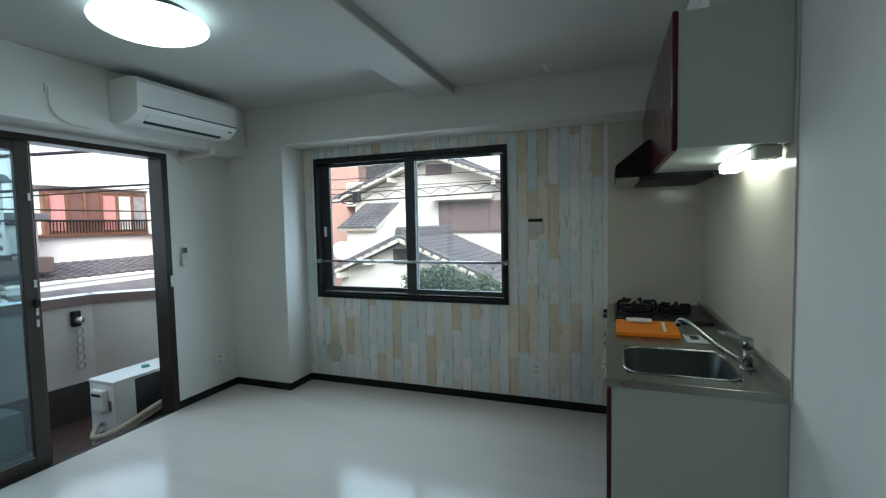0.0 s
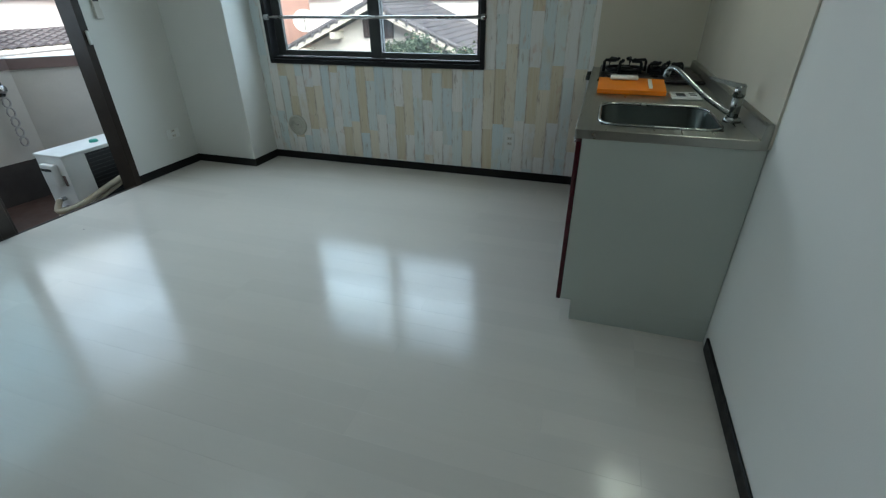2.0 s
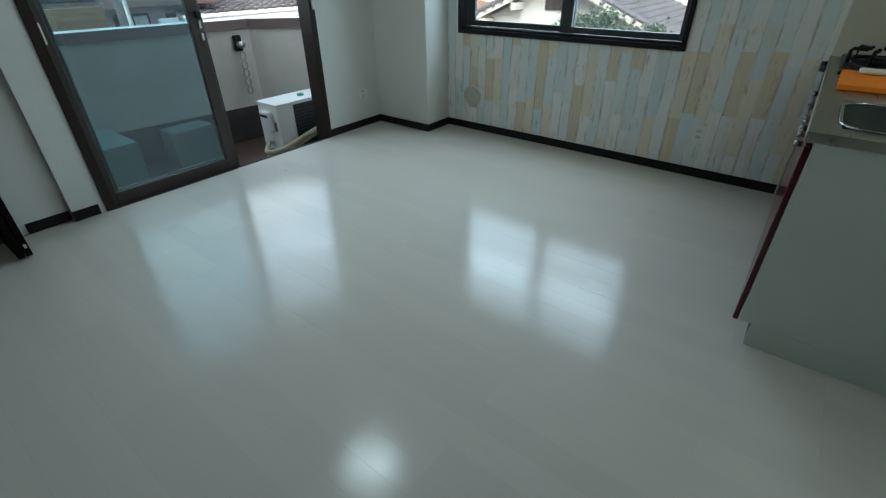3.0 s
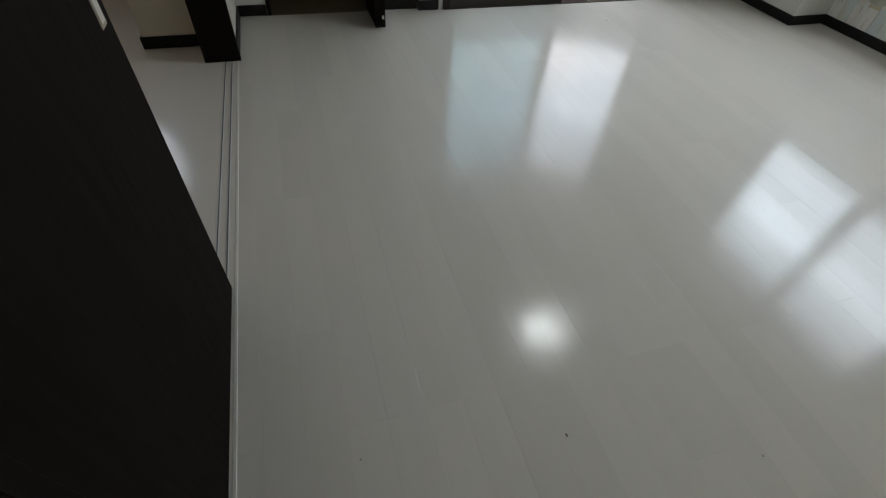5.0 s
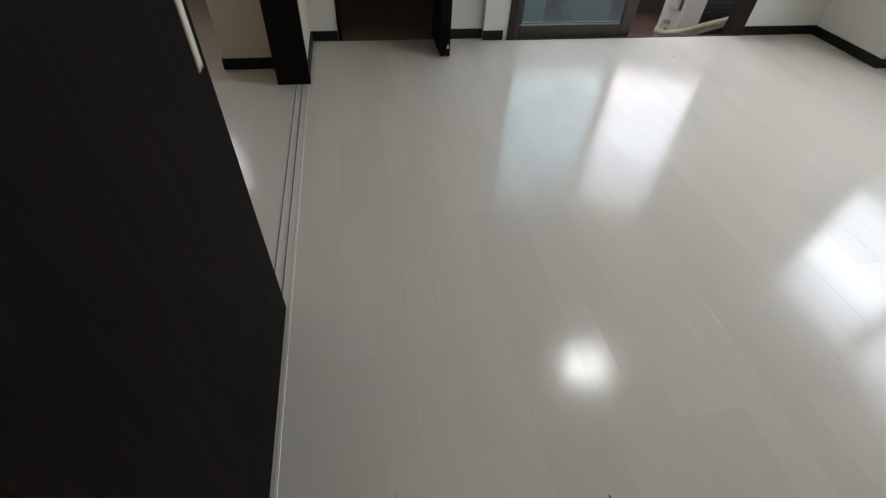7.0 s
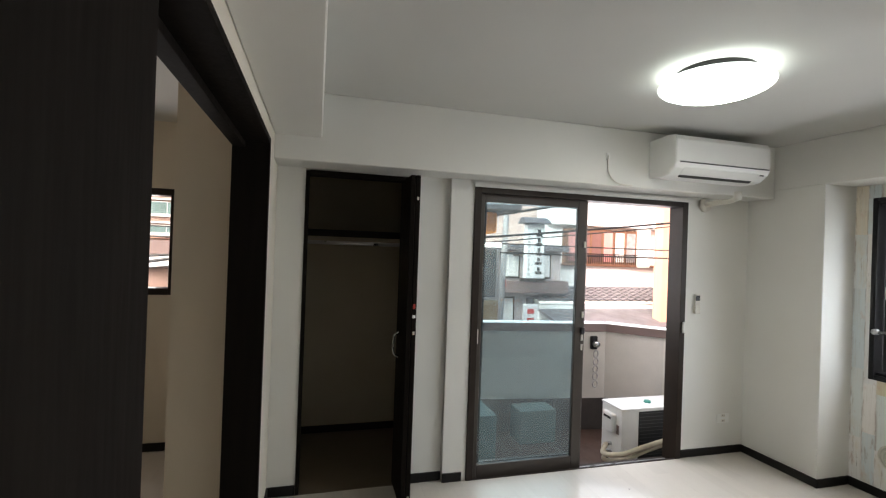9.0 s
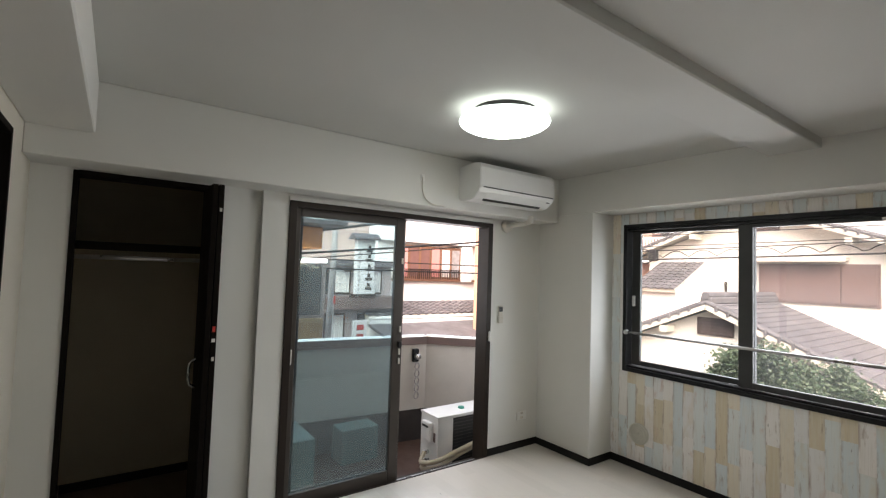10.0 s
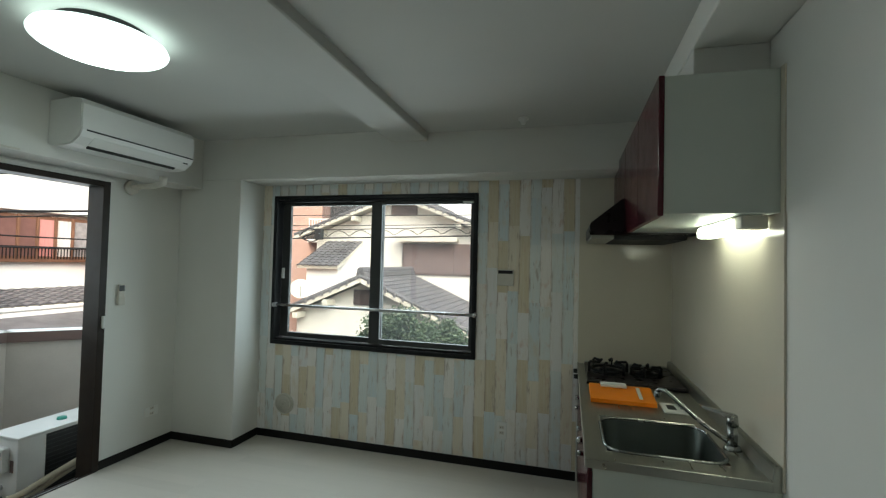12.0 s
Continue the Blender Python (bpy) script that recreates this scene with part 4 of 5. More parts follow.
def wall_outlet(x0, x1, z0, z1, axis, at, label):
    cx, cz = (x0 + x1) / 2, (z0 + z1) / 2
    o = thing("power_outlet", (cx, at, z0) if axis == "x" else (at, cx, z0), label, "outlet")
    b = (lambda a, b_, d0, d1, c, d, **k: one_box(a, b_, at - d1, at - d0, c, d, **k)) if axis == "x" else (lambda a, b_, d0, d1, c, d, **k: one_box(at + d0, at + d1, a, b_, c, d, **k))
    part("plate", b(x0, x1, 0.001, 0.009, z0, z1, bevel=0.002), PLASTIC, o)
    for dz in (-0.028, 0.012):
        s = part("socket", b(cx - 0.018, cx + 0.018, 0.009, 0.0105, cz + dz, cz + dz + 0.022, bevel=0.001), AGED, o)
        for dx in (-0.008, 0.005):
            part("slot", b(cx + dx, cx + dx + 0.0022, 0.0105, 0.0112, cz + dz + 0.006, cz + dz + 0.016), BLACK_PL, s)


wall_outlet(-1.162, -1.088, 0.228, 0.350, "x", -0.002, "white double power outlet low on the papered wall")
wall_outlet(-0.560, -0.440, 0.250, 0.322, "y", WX, "white power outlet low on the white wall")

holder = thing("remote_control", (WX, -0.80, 1.13), "grey remote control in a white wall holder", "remote control")
part("holder", one_box(WX + 0.001, WX + 0.026, -0.826, -0.776, 1.135, 1.195, bevel=0.003), AGED, holder)
part("remote_body", one_box(WX + 0.006, WX + 0.022, -0.824, -0.778, 1.16, 1.285, bevel=0.004), AGED, holder)
part("screen", one_box(WX + 0.0222, WX + 0.0235, -0.821, -0.781, 1.236, 1.278), BLACK_PL, holder)

VENT = surface("dull_vent_plastic", (0.66, 0.64, 0.56), 0.55, vary=0.12, large=8, fine=120, relief=0.05)
vent = thing("air_vent", (-2.942, 0, 0.19), "round cream wall vent with concentric rings", "vent")
part("backing", cyl(bmesh.new(), (-2.942, -0.003, 0.293), (-2.942, -0.009, 0.293), 0.084, 0.082, n=40), VENT, vent)
for radius, thick, nm in ((0.078, 0.0075, "rim"), (0.056, 0.0045, "ring"), (0.040, 0.0045, "ring"), (0.024, 0.0045, "ring")):
    circle = [(-2.942 + radius * math.cos(k * math.pi / 20), -0.016 if nm == "rim" else -0.020, 0.293 + radius * math.sin(k * math.pi / 20)) for k in range(40)]
    part(nm, tube(bmesh.new(), circle + circle[:1], thick, 8), VENT, vent, smooth=True)
part("knob", cyl(bmesh.new(), (-2.942, -0.009, 0.293), (-2.942, -0.026, 0.293), 0.011, 0.009, n=20), VENT, vent, smooth=True)
part("spoke", one_box(-3.010, -2.874, -0.018, -0.009, 0.289, 0.297), VENT, vent)

for x, y, s in ((-3.465, -1.625, 0.010), (-1.019, -3.169, 0.007), (-1.079, -3.929, 0.005), (-0.840, -2.706, 0.005), (-1.098, -3.678, 0.0045), (-0.928, -3.450, 0.003), (-0.923, -3.927, 0.003), (-0.684, -3.299, 0.003), (-1.65, -3.383, 0.003), (-1.479, -3.774, 0.003)):
    b = bmesh.new()
    bmesh.ops.create_icosphere(b, subdivisions=1, radius=s * 0.5, matrix=Matrix.Translation((x, y, 0.001)) @ Matrix.Diagonal((1.6, 0.7, 0.35, 1)))
    solo("crumb", b, BLACK_PL, "tiny dark crumb of dirt on the floor", "dirt", group="crumbs on the floor")


# ---------------------------------------------------------------- balcony
BZ = -0.27
struct("balcony_floor", one_box(-5.6, WX - 0.151, -2.849, 0.6, BZ - 0.2, BZ), BALC_FLOOR, "dark brown balcony floor", "balcony floor")


def parapet(name, a, b):
    """A thin balcony wall from a to b in plan, with a dark foot and a white coping; inner side at the line."""
    a, b = Vector((*a, 0)), Vector((*b, 0))
    d = (b - a).normalized()
    nrm = Vector((d.y, -d.x, 0))
    m = Matrix.Translation(a) @ Matrix(((d.x, nrm.x, 0, 0), (d.y, nrm.y, 0, 0), (0, 0, 1, 0), (0, 0, 0, 1)))
    l = (b - a).length
    o = thing(name, a, "cream balcony parapet with dark foot and white coping", "parapet", kind="structure")

    def put(nm, bm, mat):
        bmesh.ops.transform(bm, matrix=m, verts=bm.verts)
        return part(nm, bm, mat, o)
    put("wall_slab", one_box(-0.02, l + 0.02, 0, 0.12, BZ, 0.80), CONCRETE)
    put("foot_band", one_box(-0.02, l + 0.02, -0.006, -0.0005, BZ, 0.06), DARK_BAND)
    put("coping", one_box(-0.03, l + 0.03, -0.025, 0.15, 0.80, 0.85, bevel=0.006), CAP)
    put("coping_lip", one_box(-0.03, l + 0.03, -0.030, -0.0255, 0.765, 0.848, bevel=0.002), SHUTTER)
    for k in np.arange(0.62, l, 0.75):
        put("joint_strip", one_box(k, k + 0.008, -0.004, 0.001, 0.06, 0.765), AGED)
    return o


bm = bmesh.new()
prism_pts = [(WX - 0.151, -2.99), (-5.46, -2.99), (-5.18, -0.66), (-4.20, 0.28), (WX - 0.151, 0.28)]
lo = [bm.verts.new((x, y, 2.42)) for x, y in prism_pts]
hi = [bm.verts.new((x, y, 2.60)) for x, y in prism_pts]
bm.faces.new(lo)
bm.faces.new(hi)
for i in range(len(lo)):
    j = (i + 1) % len(lo)
    bm.faces.new((lo[i], lo[j], hi[j], hi[i]))
struct("balcony_ceiling", bm, CONCRETE, "cream underside of the balcony above", "balcony ceiling")
parapet("parapet_front", (-5.06, -0.72), (-5.32, -2.87))
parapet("parapet_side", (-4.20, 0.10), (-5.06, -0.72))

hanger = thing("pole_hanger", (-5.07, -0.86, 0.2), "weathered metal laundry pole hanger on the parapet", "pole hanger")
part("bracket", one_box(-5.075, -5.03, -0.90, -0.83, 0.58, 0.72, bevel=0.008), IRON, hanger)
part("pivot", cyl(bmesh.new(), (-5.03, -0.865, 0.64), (-4.98, -0.865, 0.64), 0.03), RAIL_AL, hanger, smooth=True)
for k in range(5):
    z = 0.19 + k * 0.078
    b = bmesh.new()
    tube(b, [(-5.01, -0.865 + 0.027 * math.cos(a), z + 0.038 + 0.036 * math.sin(a)) for a in np.linspace(0, math.tau, 17)], 0.0075, 6)
    part("arm_ring", b, POLE, hanger, smooth=True)

unit = thing("outdoor_unit", (-4.34, -0.75, BZ), "white air conditioner outdoor unit on the balcony floor", "outdoor unit")
U = (-4.48, -4.20, -1.14, -0.36, -0.235, 0.255)
part("casing", one_box(*U[:5], U[5] - 0.02, bevel=0.004), CAP, unit)
part("lid", one_box(U[0] - 0.006, U[1] + 0.006, U[2] - 0.006, U[3] + 0.006, U[5] - 0.02, U[5], bevel=0.006, seg=2), CAP, unit)
part("fin_side", one_box(U[1] + 0.0005, U[1] + 0.004, U[2] + 0.17, U[3] - 0.02, U[4] + 0.02, U[5] - 0.03), BLACK_PL, unit, "dark heat exchanger fins")
for k in range(14):
    z = U[4] + 0.05 + k * 0.03
    part("fin_wire", one_box(U[1] + 0.004, U[1] + 0.007, U[2] + 0.17, U[3] - 0.02, z, z + 0.003), GREY_SASH, unit)
part("valve_cover", one_box(U[0] + 0.07, U[1] - 0.07, U[2] - 0.045, U[2] - 0.0005, 0.02, 0.19, bevel=0.014, seg=2), CAP, unit)
part("valve_recess", one_box(U[0] + 0.09, U[1] - 0.09, U[2] - 0.048, U[2] - 0.044, 0.14, 0.16), BLACK_PL, unit)
for z in (-0.09, -0.16):
    part("valve", cyl(bmesh.new(), (-4.34, U[2], z), (-4.34, U[2] - 0.05, z), 0.016), RAIL_AL, unit, smooth=True)
part("note_label", one_box(U[0] + 0.215, U[0] + 0.245, U[2] - 0.0035, U[2] - 0.0005, 0.02, 0.10), SHUTTER, unit)
for y in (U[2] + 0.1, U[3] - 0.14):
    part("foot_block", one_box(U[0] - 0.02, U[1] + 0.02, y, y + 0.05, BZ, U[4], bevel=0.004), POLE, unit)
part("lagged_pipe", tube(bmesh.new(), curve_pts([(-4.34, -1.19, -0.09), (-4.27, -1.26, -0.14), (-4.16, -1.16, -0.11), (-4.10, -0.95, -0.03), (-4.02, -0.72, 0.06), (-3.955, -0.60, 0.10)]), 0.021, 10), HOSE, unit, smooth=True)
part("lagged_pipe", tube(bmesh.new(), curve_pts([(-4.34, -1.19, -0.16), (-4.28, -1.24, -0.20), (-4.18, -1.12, -0.17), (-4.12, -0.95, -0.08), (-4.04, -0.72, 0.02), (-3.955, -0.58, 0.06)]), 0.018, 10), HOSE, unit, smooth=True)
solo("green_cap", cyl(bmesh.new(), (-4.33, -0.78, 0.255), (-4.33, -0.78, 0.272), 0.032, 0.028), GREEN_CAP, "small green plastic cap on the outdoor unit", "cap", smooth=True)
TEAL_BOX = surface("dull_teal_plastic", (0.13, 0.20, 0.19), 0.6, vary=0.12, large=3, fine=60)
solo("storage_box", one_box(-5.12, -4.56, -2.70, -2.14, BZ, 0.14, bevel=0.01, seg=2), TEAL_BOX, "dull teal box standing on the balcony behind glass", "box")
solo("low_box", one_box(-5.08, -4.84, -1.78, -1.40, BZ, 0.05, bevel=0.01, seg=2), TEAL_BOX, "low dull teal box standing on the balcony floor", "box")


# ---------------------------------------------------------------- ground and neighbours
GZ = -3.3
bm = bmesh.new()
box(bm, -400, 400, -400, 400, GZ - 0.5, GZ)
struct("ground", bm, ASPHALT, "grey asphalt street ground", "ground")


def tiled_roof(bm, p0, p1, q0, q1, wave=0.21, course=0.17, h=0.035, lift=0.022):
    """A roof plane between eave p0-p1 and ridge q0-q1, in rolls across and stepped courses up."""
    p0, p1, q0, q1 = (Vector(p) for p in (p0, p1, q0, q1))
    nu = max(2, int(round(max((p1 - p0).length, (q1 - q0).length) / wave)) * 6)
    nv = max(1, int(round((q0 - p0).length / course)))
    nrm = (p1 - p0).cross(q0 - p0).normalized()
    nrm = nrm if nrm.z > 0 else -nrm
    for j in range(nv):
        rows = []
        for v, up in ((j / nv, lift), ((j + 1) / nv, 0.0)):
            row = []
            for i in range(nu + 1):
                u = i / nu
                p = p0.lerp(p1, u).lerp(q0.lerp(q1, u), v)
                s = abs(math.sin(math.pi * i / 6))
                row.append(bm.verts.new(p + nrm * (up + h * s)))
            rows.append(row)
        front = [bm.verts.new(v.co - nrm * (lift + 0.012)) for v in rows[0]]
        for i in range(nu):
            bm.faces.new((rows[0][i], rows[0][i + 1], rows[1][i + 1], rows[1][i]))
            bm.faces.new((front[i], front[i + 1], rows[0][i + 1], rows[0][i]))
    return bm


def slab(bm, pts, t):
    """A thick plate under four points."""
    n = (Vector(pts[1]) - Vector(pts[0])).cross(Vector(pts[3]) - Vector(pts[0])).normalized()
    n = n if n.z > 0 else -n
    up = [bm.verts.new(p) for p in pts]
    dn = [bm.verts.new(Vector(p) - n * t) for p in pts]
    bm.faces.new(up)
    bm.faces.new(dn[::-1])
    for i in range(4):
        bm.faces.new((up[i], dn[i], dn[(i + 1) % 4], up[(i + 1) % 4]))
    return bm


def gable_wall(bm, x0, x1, y0, y1, z0, ridge_x, ridge_z, slope):
    """A house body with its gable to the south."""
    prof = [(x0, z0), (x1, z0), (x1, ridge_z - slope * (x1 - ridge_x)), (ridge_x, ridge_z), (x0, ridge_z - slope * (ridge_x - x0))]
    return prism(bm, prof, "y", y0, y1)


def gable_house(name, label, x0, x1, y0, y1, rx, rz, slope, over, front, mat):
    o = thing(name, ((x0 + x1) / 2, y0, GZ), label, "house")
    part("wall", gable_wall(bmesh.new(), x0, x1, y0, y1, GZ, rx, rz - 0.10, slope), mat, o)
    for side, xe in ((-1, x0 - over), (1, x1 + over)):
        ze = rz - slope * abs(xe - rx)
        e0, e1, r0, r1 = (xe, y0 - front, ze), (xe, y1, ze), (rx, y0 - front, rz), (rx, y1, rz)
        rf = part("roof", slab(bmesh.new(), [e0, e1, r1, r0], 0.05), FASCIA, o, "cream boarded eaves")
        part("roof_tiles", tiled_roof(bmesh.new(), e0, e1, r0, r1), TILE, rf, "grey glazed roof tiles")
        b = bmesh.new()
        n = Vector((-(slope) * side * -1, 0, 1)).normalized()
        slab(b, [(xe, y0 - front - 0.03, ze - 0.045), (xe, y0 - front + 0.02, ze - 0.045), (rx, y0 - front + 0.02, rz - 0.045), (rx, y0 - front - 0.03, rz - 0.045)], 0.055)
        part("bargeboard", b, FASCIA, rf)
        b = bmesh.new()
        tube(b, [(xe, y0 - front + 0.03, ze + 0.035), (rx, y0 - front + 0.03, rz + 0.035)], 0.052, 8)
        for k in range(1, int(abs(rx - xe) / 0.2)):
            u = k * 0.2 / abs(rx - xe)
            box(b, xe + (rx - xe) * u - 0.02, xe + (rx - xe) * u + 0.02, y0 - front - 0.055, y0 - front + 0.03, ze + (rz - ze) * u - 0.045, ze + (rz - ze) * u + 0.06)
        part("verge_tiles", b, TILE, rf)
        for k in (0.25, 0.6):
            x = xe + (rx - xe) * k
            z = ze + (rz - ze) * k
            part("purlin_end", one_box(x - 0.06, x + 0.06, y0 - front - 0.02, y0, z - 0.27, z - 0.14), FASCIA, rf)
    b = bmesh.new()
    box(b, rx - 0.11, rx + 0.11, y0 - front, y1, rz + 0.0, rz + 0.13, bevel=0.02)
    tube(b, [(rx, y0 - front - 0.02, rz + 0.16), (rx, y1, rz + 0.16)], 0.075, 10)
    part("ridge", b, TILE, o, "thick grey ridge tiles")
    return o


def shutter_window(o, x0, x1, z0, z1, y, cuts, mat=SHUTTER):
    w = part("window", one_box(x0 - 0.04, x1 + 0.04, y - 0.05, y + 0.02, z0 - 0.05, z1 + 0.04, bevel=0.005), mat, o)
    for a, b in zip((x0, *cuts), (*cuts, x1)):
        s = part("shutter", one_box(a + 0.01, b - 0.01, y - 0.075, y - 0.051, z0, z1, bevel=0.004), mat, w, "brown metal shutter")
        n = max(2, int((z1 - z0) / 0.16))
        for k in range(1, n):
            z = z0 + (z1 - z0) * k / n
            part("shutter_rib", one_box(a + 0.02, b - 0.02, y - 0.080, y - 0.076, z - 0.006, z + 0.006), mat, s)
    return w


house = gable_house("white_house", "cream stucco house with grey tiled gable roof and brown shutters", -8.0, -1.2, 9.0, 15.0, -5.30, 3.43, 0.375, 0.5, 0.45, STUCCO)
shutter_window(house, -5.16, -3.10, 1.22, 2.02, 9.0, (-3.68,))
hd = part("window_hood", one_box(-5.27, -3.54, 8.62, 9.0, 2.13, 2.20, bevel=0.01), FASCIA, house)
part("hood_edge", one_box(-5.29, -3.52, 8.60, 8.62, 2.10, 2.23, bevel=0.005), FASCIA, hd)
vt = part("gable_vent", one_box(-5.58, -4.79, 8.95, 9.02, 2.86, 3.16, bevel=0.005), SHUTTER, house, "brown louvred gable vent")
for k in range(5):
    part("louvre", one_box(-5.55, -4.82, 8.93, 8.949, 2.89 + k * 0.052, 2.915 + k * 0.052), SHUTTER, vt)
wing = part("wing_wall", one_box(-7.46, -6.52, 7.62, 9.0, GZ, 1.36), STUCCO_W, house)
wr = part("wing_roof", slab(bmesh.new(), [(-7.62, 7.40, 1.37), (-6.42, 7.40, 1.37), (-6.46, 9.0, 2.09), (-7.64, 9.0, 2.09)], 0.08), FASCIA, house)
part("roof_tiles", tiled_roof(bmesh.new(), (-7.62, 7.38, 1.37), (-6.42, 7.38, 1.37), (-7.64, 9.0, 2.09), (-6.46, 9.0, 2.09)), TILE, wr, "grey glazed roof tiles")
b = prism(bmesh.new(), [(7.62, 1.36), (9.0, 1.36), (9.0, 2.0), (7.62, 1.40)], "x", -7.46, -6.52)
part("wing_cheek", b, STUCCO_W, house)
part("gutter_pipe", tube(bmesh.new(), [(-5.93, 8.94, 1.6), (-5.93, 8.94, 1.0), (-5.98, 8.94, 0.9), (-5.98, 8.94, -1.5)], 0.04, 8), BRONZE, house, smooth=True)

DARK_SLATS = surface("dark_brown_slats", (0.075, 0.05, 0.045), 0.6, vary=0.2, large=4, fine=50)
low = gable_house("low_house", "low cream house with grey tiled gable roof", -6.75, -2.75, 6.0, 8.98, -5.0, 1.12, 0.43, 0.35, 0.35, STUCCO)
lv = part("gable_vent", one_box(-5.30, -4.64, 5.95, 6.02, 0.50, 0.84, bevel=0.005), DARK_SLATS, low, "dark brown slatted gable vent")
for k in range(5):
    part("louvre", one_box(-5.28, -4.66, 5.93, 5.949, 0.53 + k * 0.06, 0.56 + k * 0.06), DARK_SLATS, lv)

dish = thing("satellite_dish", (-6.35, 5.85, 0.45), "white satellite dish on a short pole above the roof", "satellite dish")
b = bmesh.new()
C, ax = Vector((-6.40, 5.78, 0.84)), Vector((0.55, -0.8, 0.35)).normalized()
q = ax.to_track_quat("Z", "Y").to_matrix()
rings = [[b.verts.new(C + q @ Vector((r * math.cos(k * math.tau / 28), r * math.sin(k * math.tau / 28), 0.35 * r * r - 0.02 + off))) for k in range(28)] for r, off in ((0.02, 0), (0.08, 0), (0.15, 0), (0.21, 0), (0.225, 0.004), (0.215, -0.015), (0.12, -0.02), (0.02, -0.02))]
for a, c in zip(rings, rings[1:]):
    for k in range(28):
        b.faces.new((a[k], a[(k + 1) % 28], c[(k + 1) % 28], c[k]))
part("reflector", b, AGED, dish, smooth=True)
part("mast", tube(bmesh.new(), [(-6.38, 5.85, 0.40), (-6.38, 5.85, 0.84)], 0.02, 8), RAIL_AL, dish)
part("feed_arm", tube(bmesh.new(), [C + q @ Vector((0, -0.2, 0)), C + ax * 0.24], 0.009, 6), RAIL_AL, dish)
part("feed_head", cyl(bmesh.new(), C + ax * 0.21, C + ax * 0.27, 0.028), CAP, dish)

pink = thing("pink_building", (-12.0, 12.0, GZ), "pale pink rendered apartment building", "building")
part("wall", one_box(-14.5, -9.95, 12.0, 18, GZ, 6.5), STUCCO_P, pink)
part("drain_pipe", tube(bmesh.new(), [(-10.05, 11.93, -2), (-10.05, 11.93, 6)], 0.05, 8), SHUTTER, pink)
for z in (0.0, 2.75):
    w = part("window", one_box(-12.4, -11.2, 11.94, 12.01, z, z + 1.1, bevel=0.01), BRONZE, pink)
    for k in range(2):
        part("pane", one_box(-12.34 + 0.57 * k, -11.82 + 0.57 * k, 11.925, 11.939, z + 0.06, z + 1.04), DARK_PANE, w)
rear = thing("rear_building", (-9.0, 16.0, GZ), "brownish building with a railed balcony", "building")
part("wall", one_box(-12.0, -8.0, 16.0, 20, GZ, 6.5), SHUTTER, rear)
part("side_wall", one_box(-8.0, -3.5, 17.0, 20.0, GZ, 6.5), STUCCO_W, rear, "pale rendered wing")
part("balcony_slab", one_box(-11.2, -8.0, 14.8, 16.0, 3.05, 3.2), CAP, rear)
rl = part("balcony_rail", one_box(-11.2, -8.0, 14.85, 14.9, 4.05, 4.12), CAP, rear)
for k in range(24):
    part("baluster", one_box(-11.18 + k * 0.135, -11.14 + k * 0.135, 14.86, 14.89, 3.2, 4.05), CAP, rl)
part("window", one_box(-10.6, -8.4, 15.95, 16.01, 3.25, 5.2), DARK_PANE, rear)

# garden tree in front of the low house
tree = thing("garden_tree", (-3.35, 4.5, GZ), "leafy green garden tree before the low house", "tree")
b = bmesh.new()
tube(b, [(-3.35, 4.5, GZ), (-3.33, 4.52, -2.2), (-3.38, 4.48, -1.0)], 0.08, 10)
part("trunk", b, BARK, tree, smooth=True)
rng = random.Random(3)
limbs = []
for k in range(9):
    a = k * 2.4
    e = Vector((-3.35 + 0.8 * math.cos(a), 4.5 + 0.45 * math.sin(a), -0.3 + 0.5 * rng.random()))
    b = bmesh.new()
    tube(b, curve_pts([(-3.38, 4.48, -1.1), (-3.36 + 0.3 * math.cos(a), 4.5 + 0.2 * math.sin(a), -0.75), e], 4), 0.022, 6)
    part("limb", b, BARK, tree, smooth=True)


def leaf_crown(n, seed, place):
    """Many small folded leaves set on clumps."""
    r = random.Random(seed)
    verts, faces = [], []
    for _ in range(n):
        c = place(r)
        d = Vector((r.gauss(0, 1), r.gauss(0, 1), r.gauss(0, 0.6))).normalized()
        s = d.cross(Vector((r.gauss(0, 1), r.gauss(0, 1), r.gauss(0, 1)))).normalized()
        up = d.cross(s)
        l, w = r.uniform(0.045, 0.085), r.uniform(0.014, 0.026)
        k = len(verts)
        verts += [c - d * l * 0.5, c + s * w + up * 0.008, c + d * l * 0.5, c - s * w + up * 0.008]
        faces += [(k, k + 1, k + 2), (k, k + 2, k + 3)]
    me = bpy.data.meshes.new("crown")
    me.from_pydata([tuple(v) for v in verts], [], faces)
    me.materials.append(LEAFY)
    return me


def leafy():
    m, t, p = material("leaf_mixed_green")
    geo = t.nodes.new("ShaderNodeNewGeometry")
    c = ramp(t, geo.outputs["Random Per Island"], (0.0, (0.045, 0.080, 0.045)), (0.5, (0.075, 0.120, 0.065)), (1.0, (0.12, 0.16, 0.095)))
    t.links.new(c, p.inputs["Base Color"])
    p.inputs["Roughness"].default_value = 0.45
    return m


LEAFY = leafy()
clumps = [(Vector((-3.45 + rng.gauss(0, 0.62), 4.5 + rng.gauss(0, 0.24), 0.06 + rng.gauss(0, 0.36))), rng.uniform(0.12, 0.24)) for _ in range(130)]
clumps = [(c, r) for c, r in clumps if c.z + r * 0.8 < 0.80 - (0.30 * (c.x + 3.8) if c.x > -3.8 else 0.9 * (-3.8 - c.x)) and c.x > -4.35]


def in_clump(r):
    c, rad = r.choice(clumps)
    return c + Vector((r.gauss(0, rad * 0.55), r.gauss(0, rad * 0.55), r.gauss(0, rad * 0.5)))


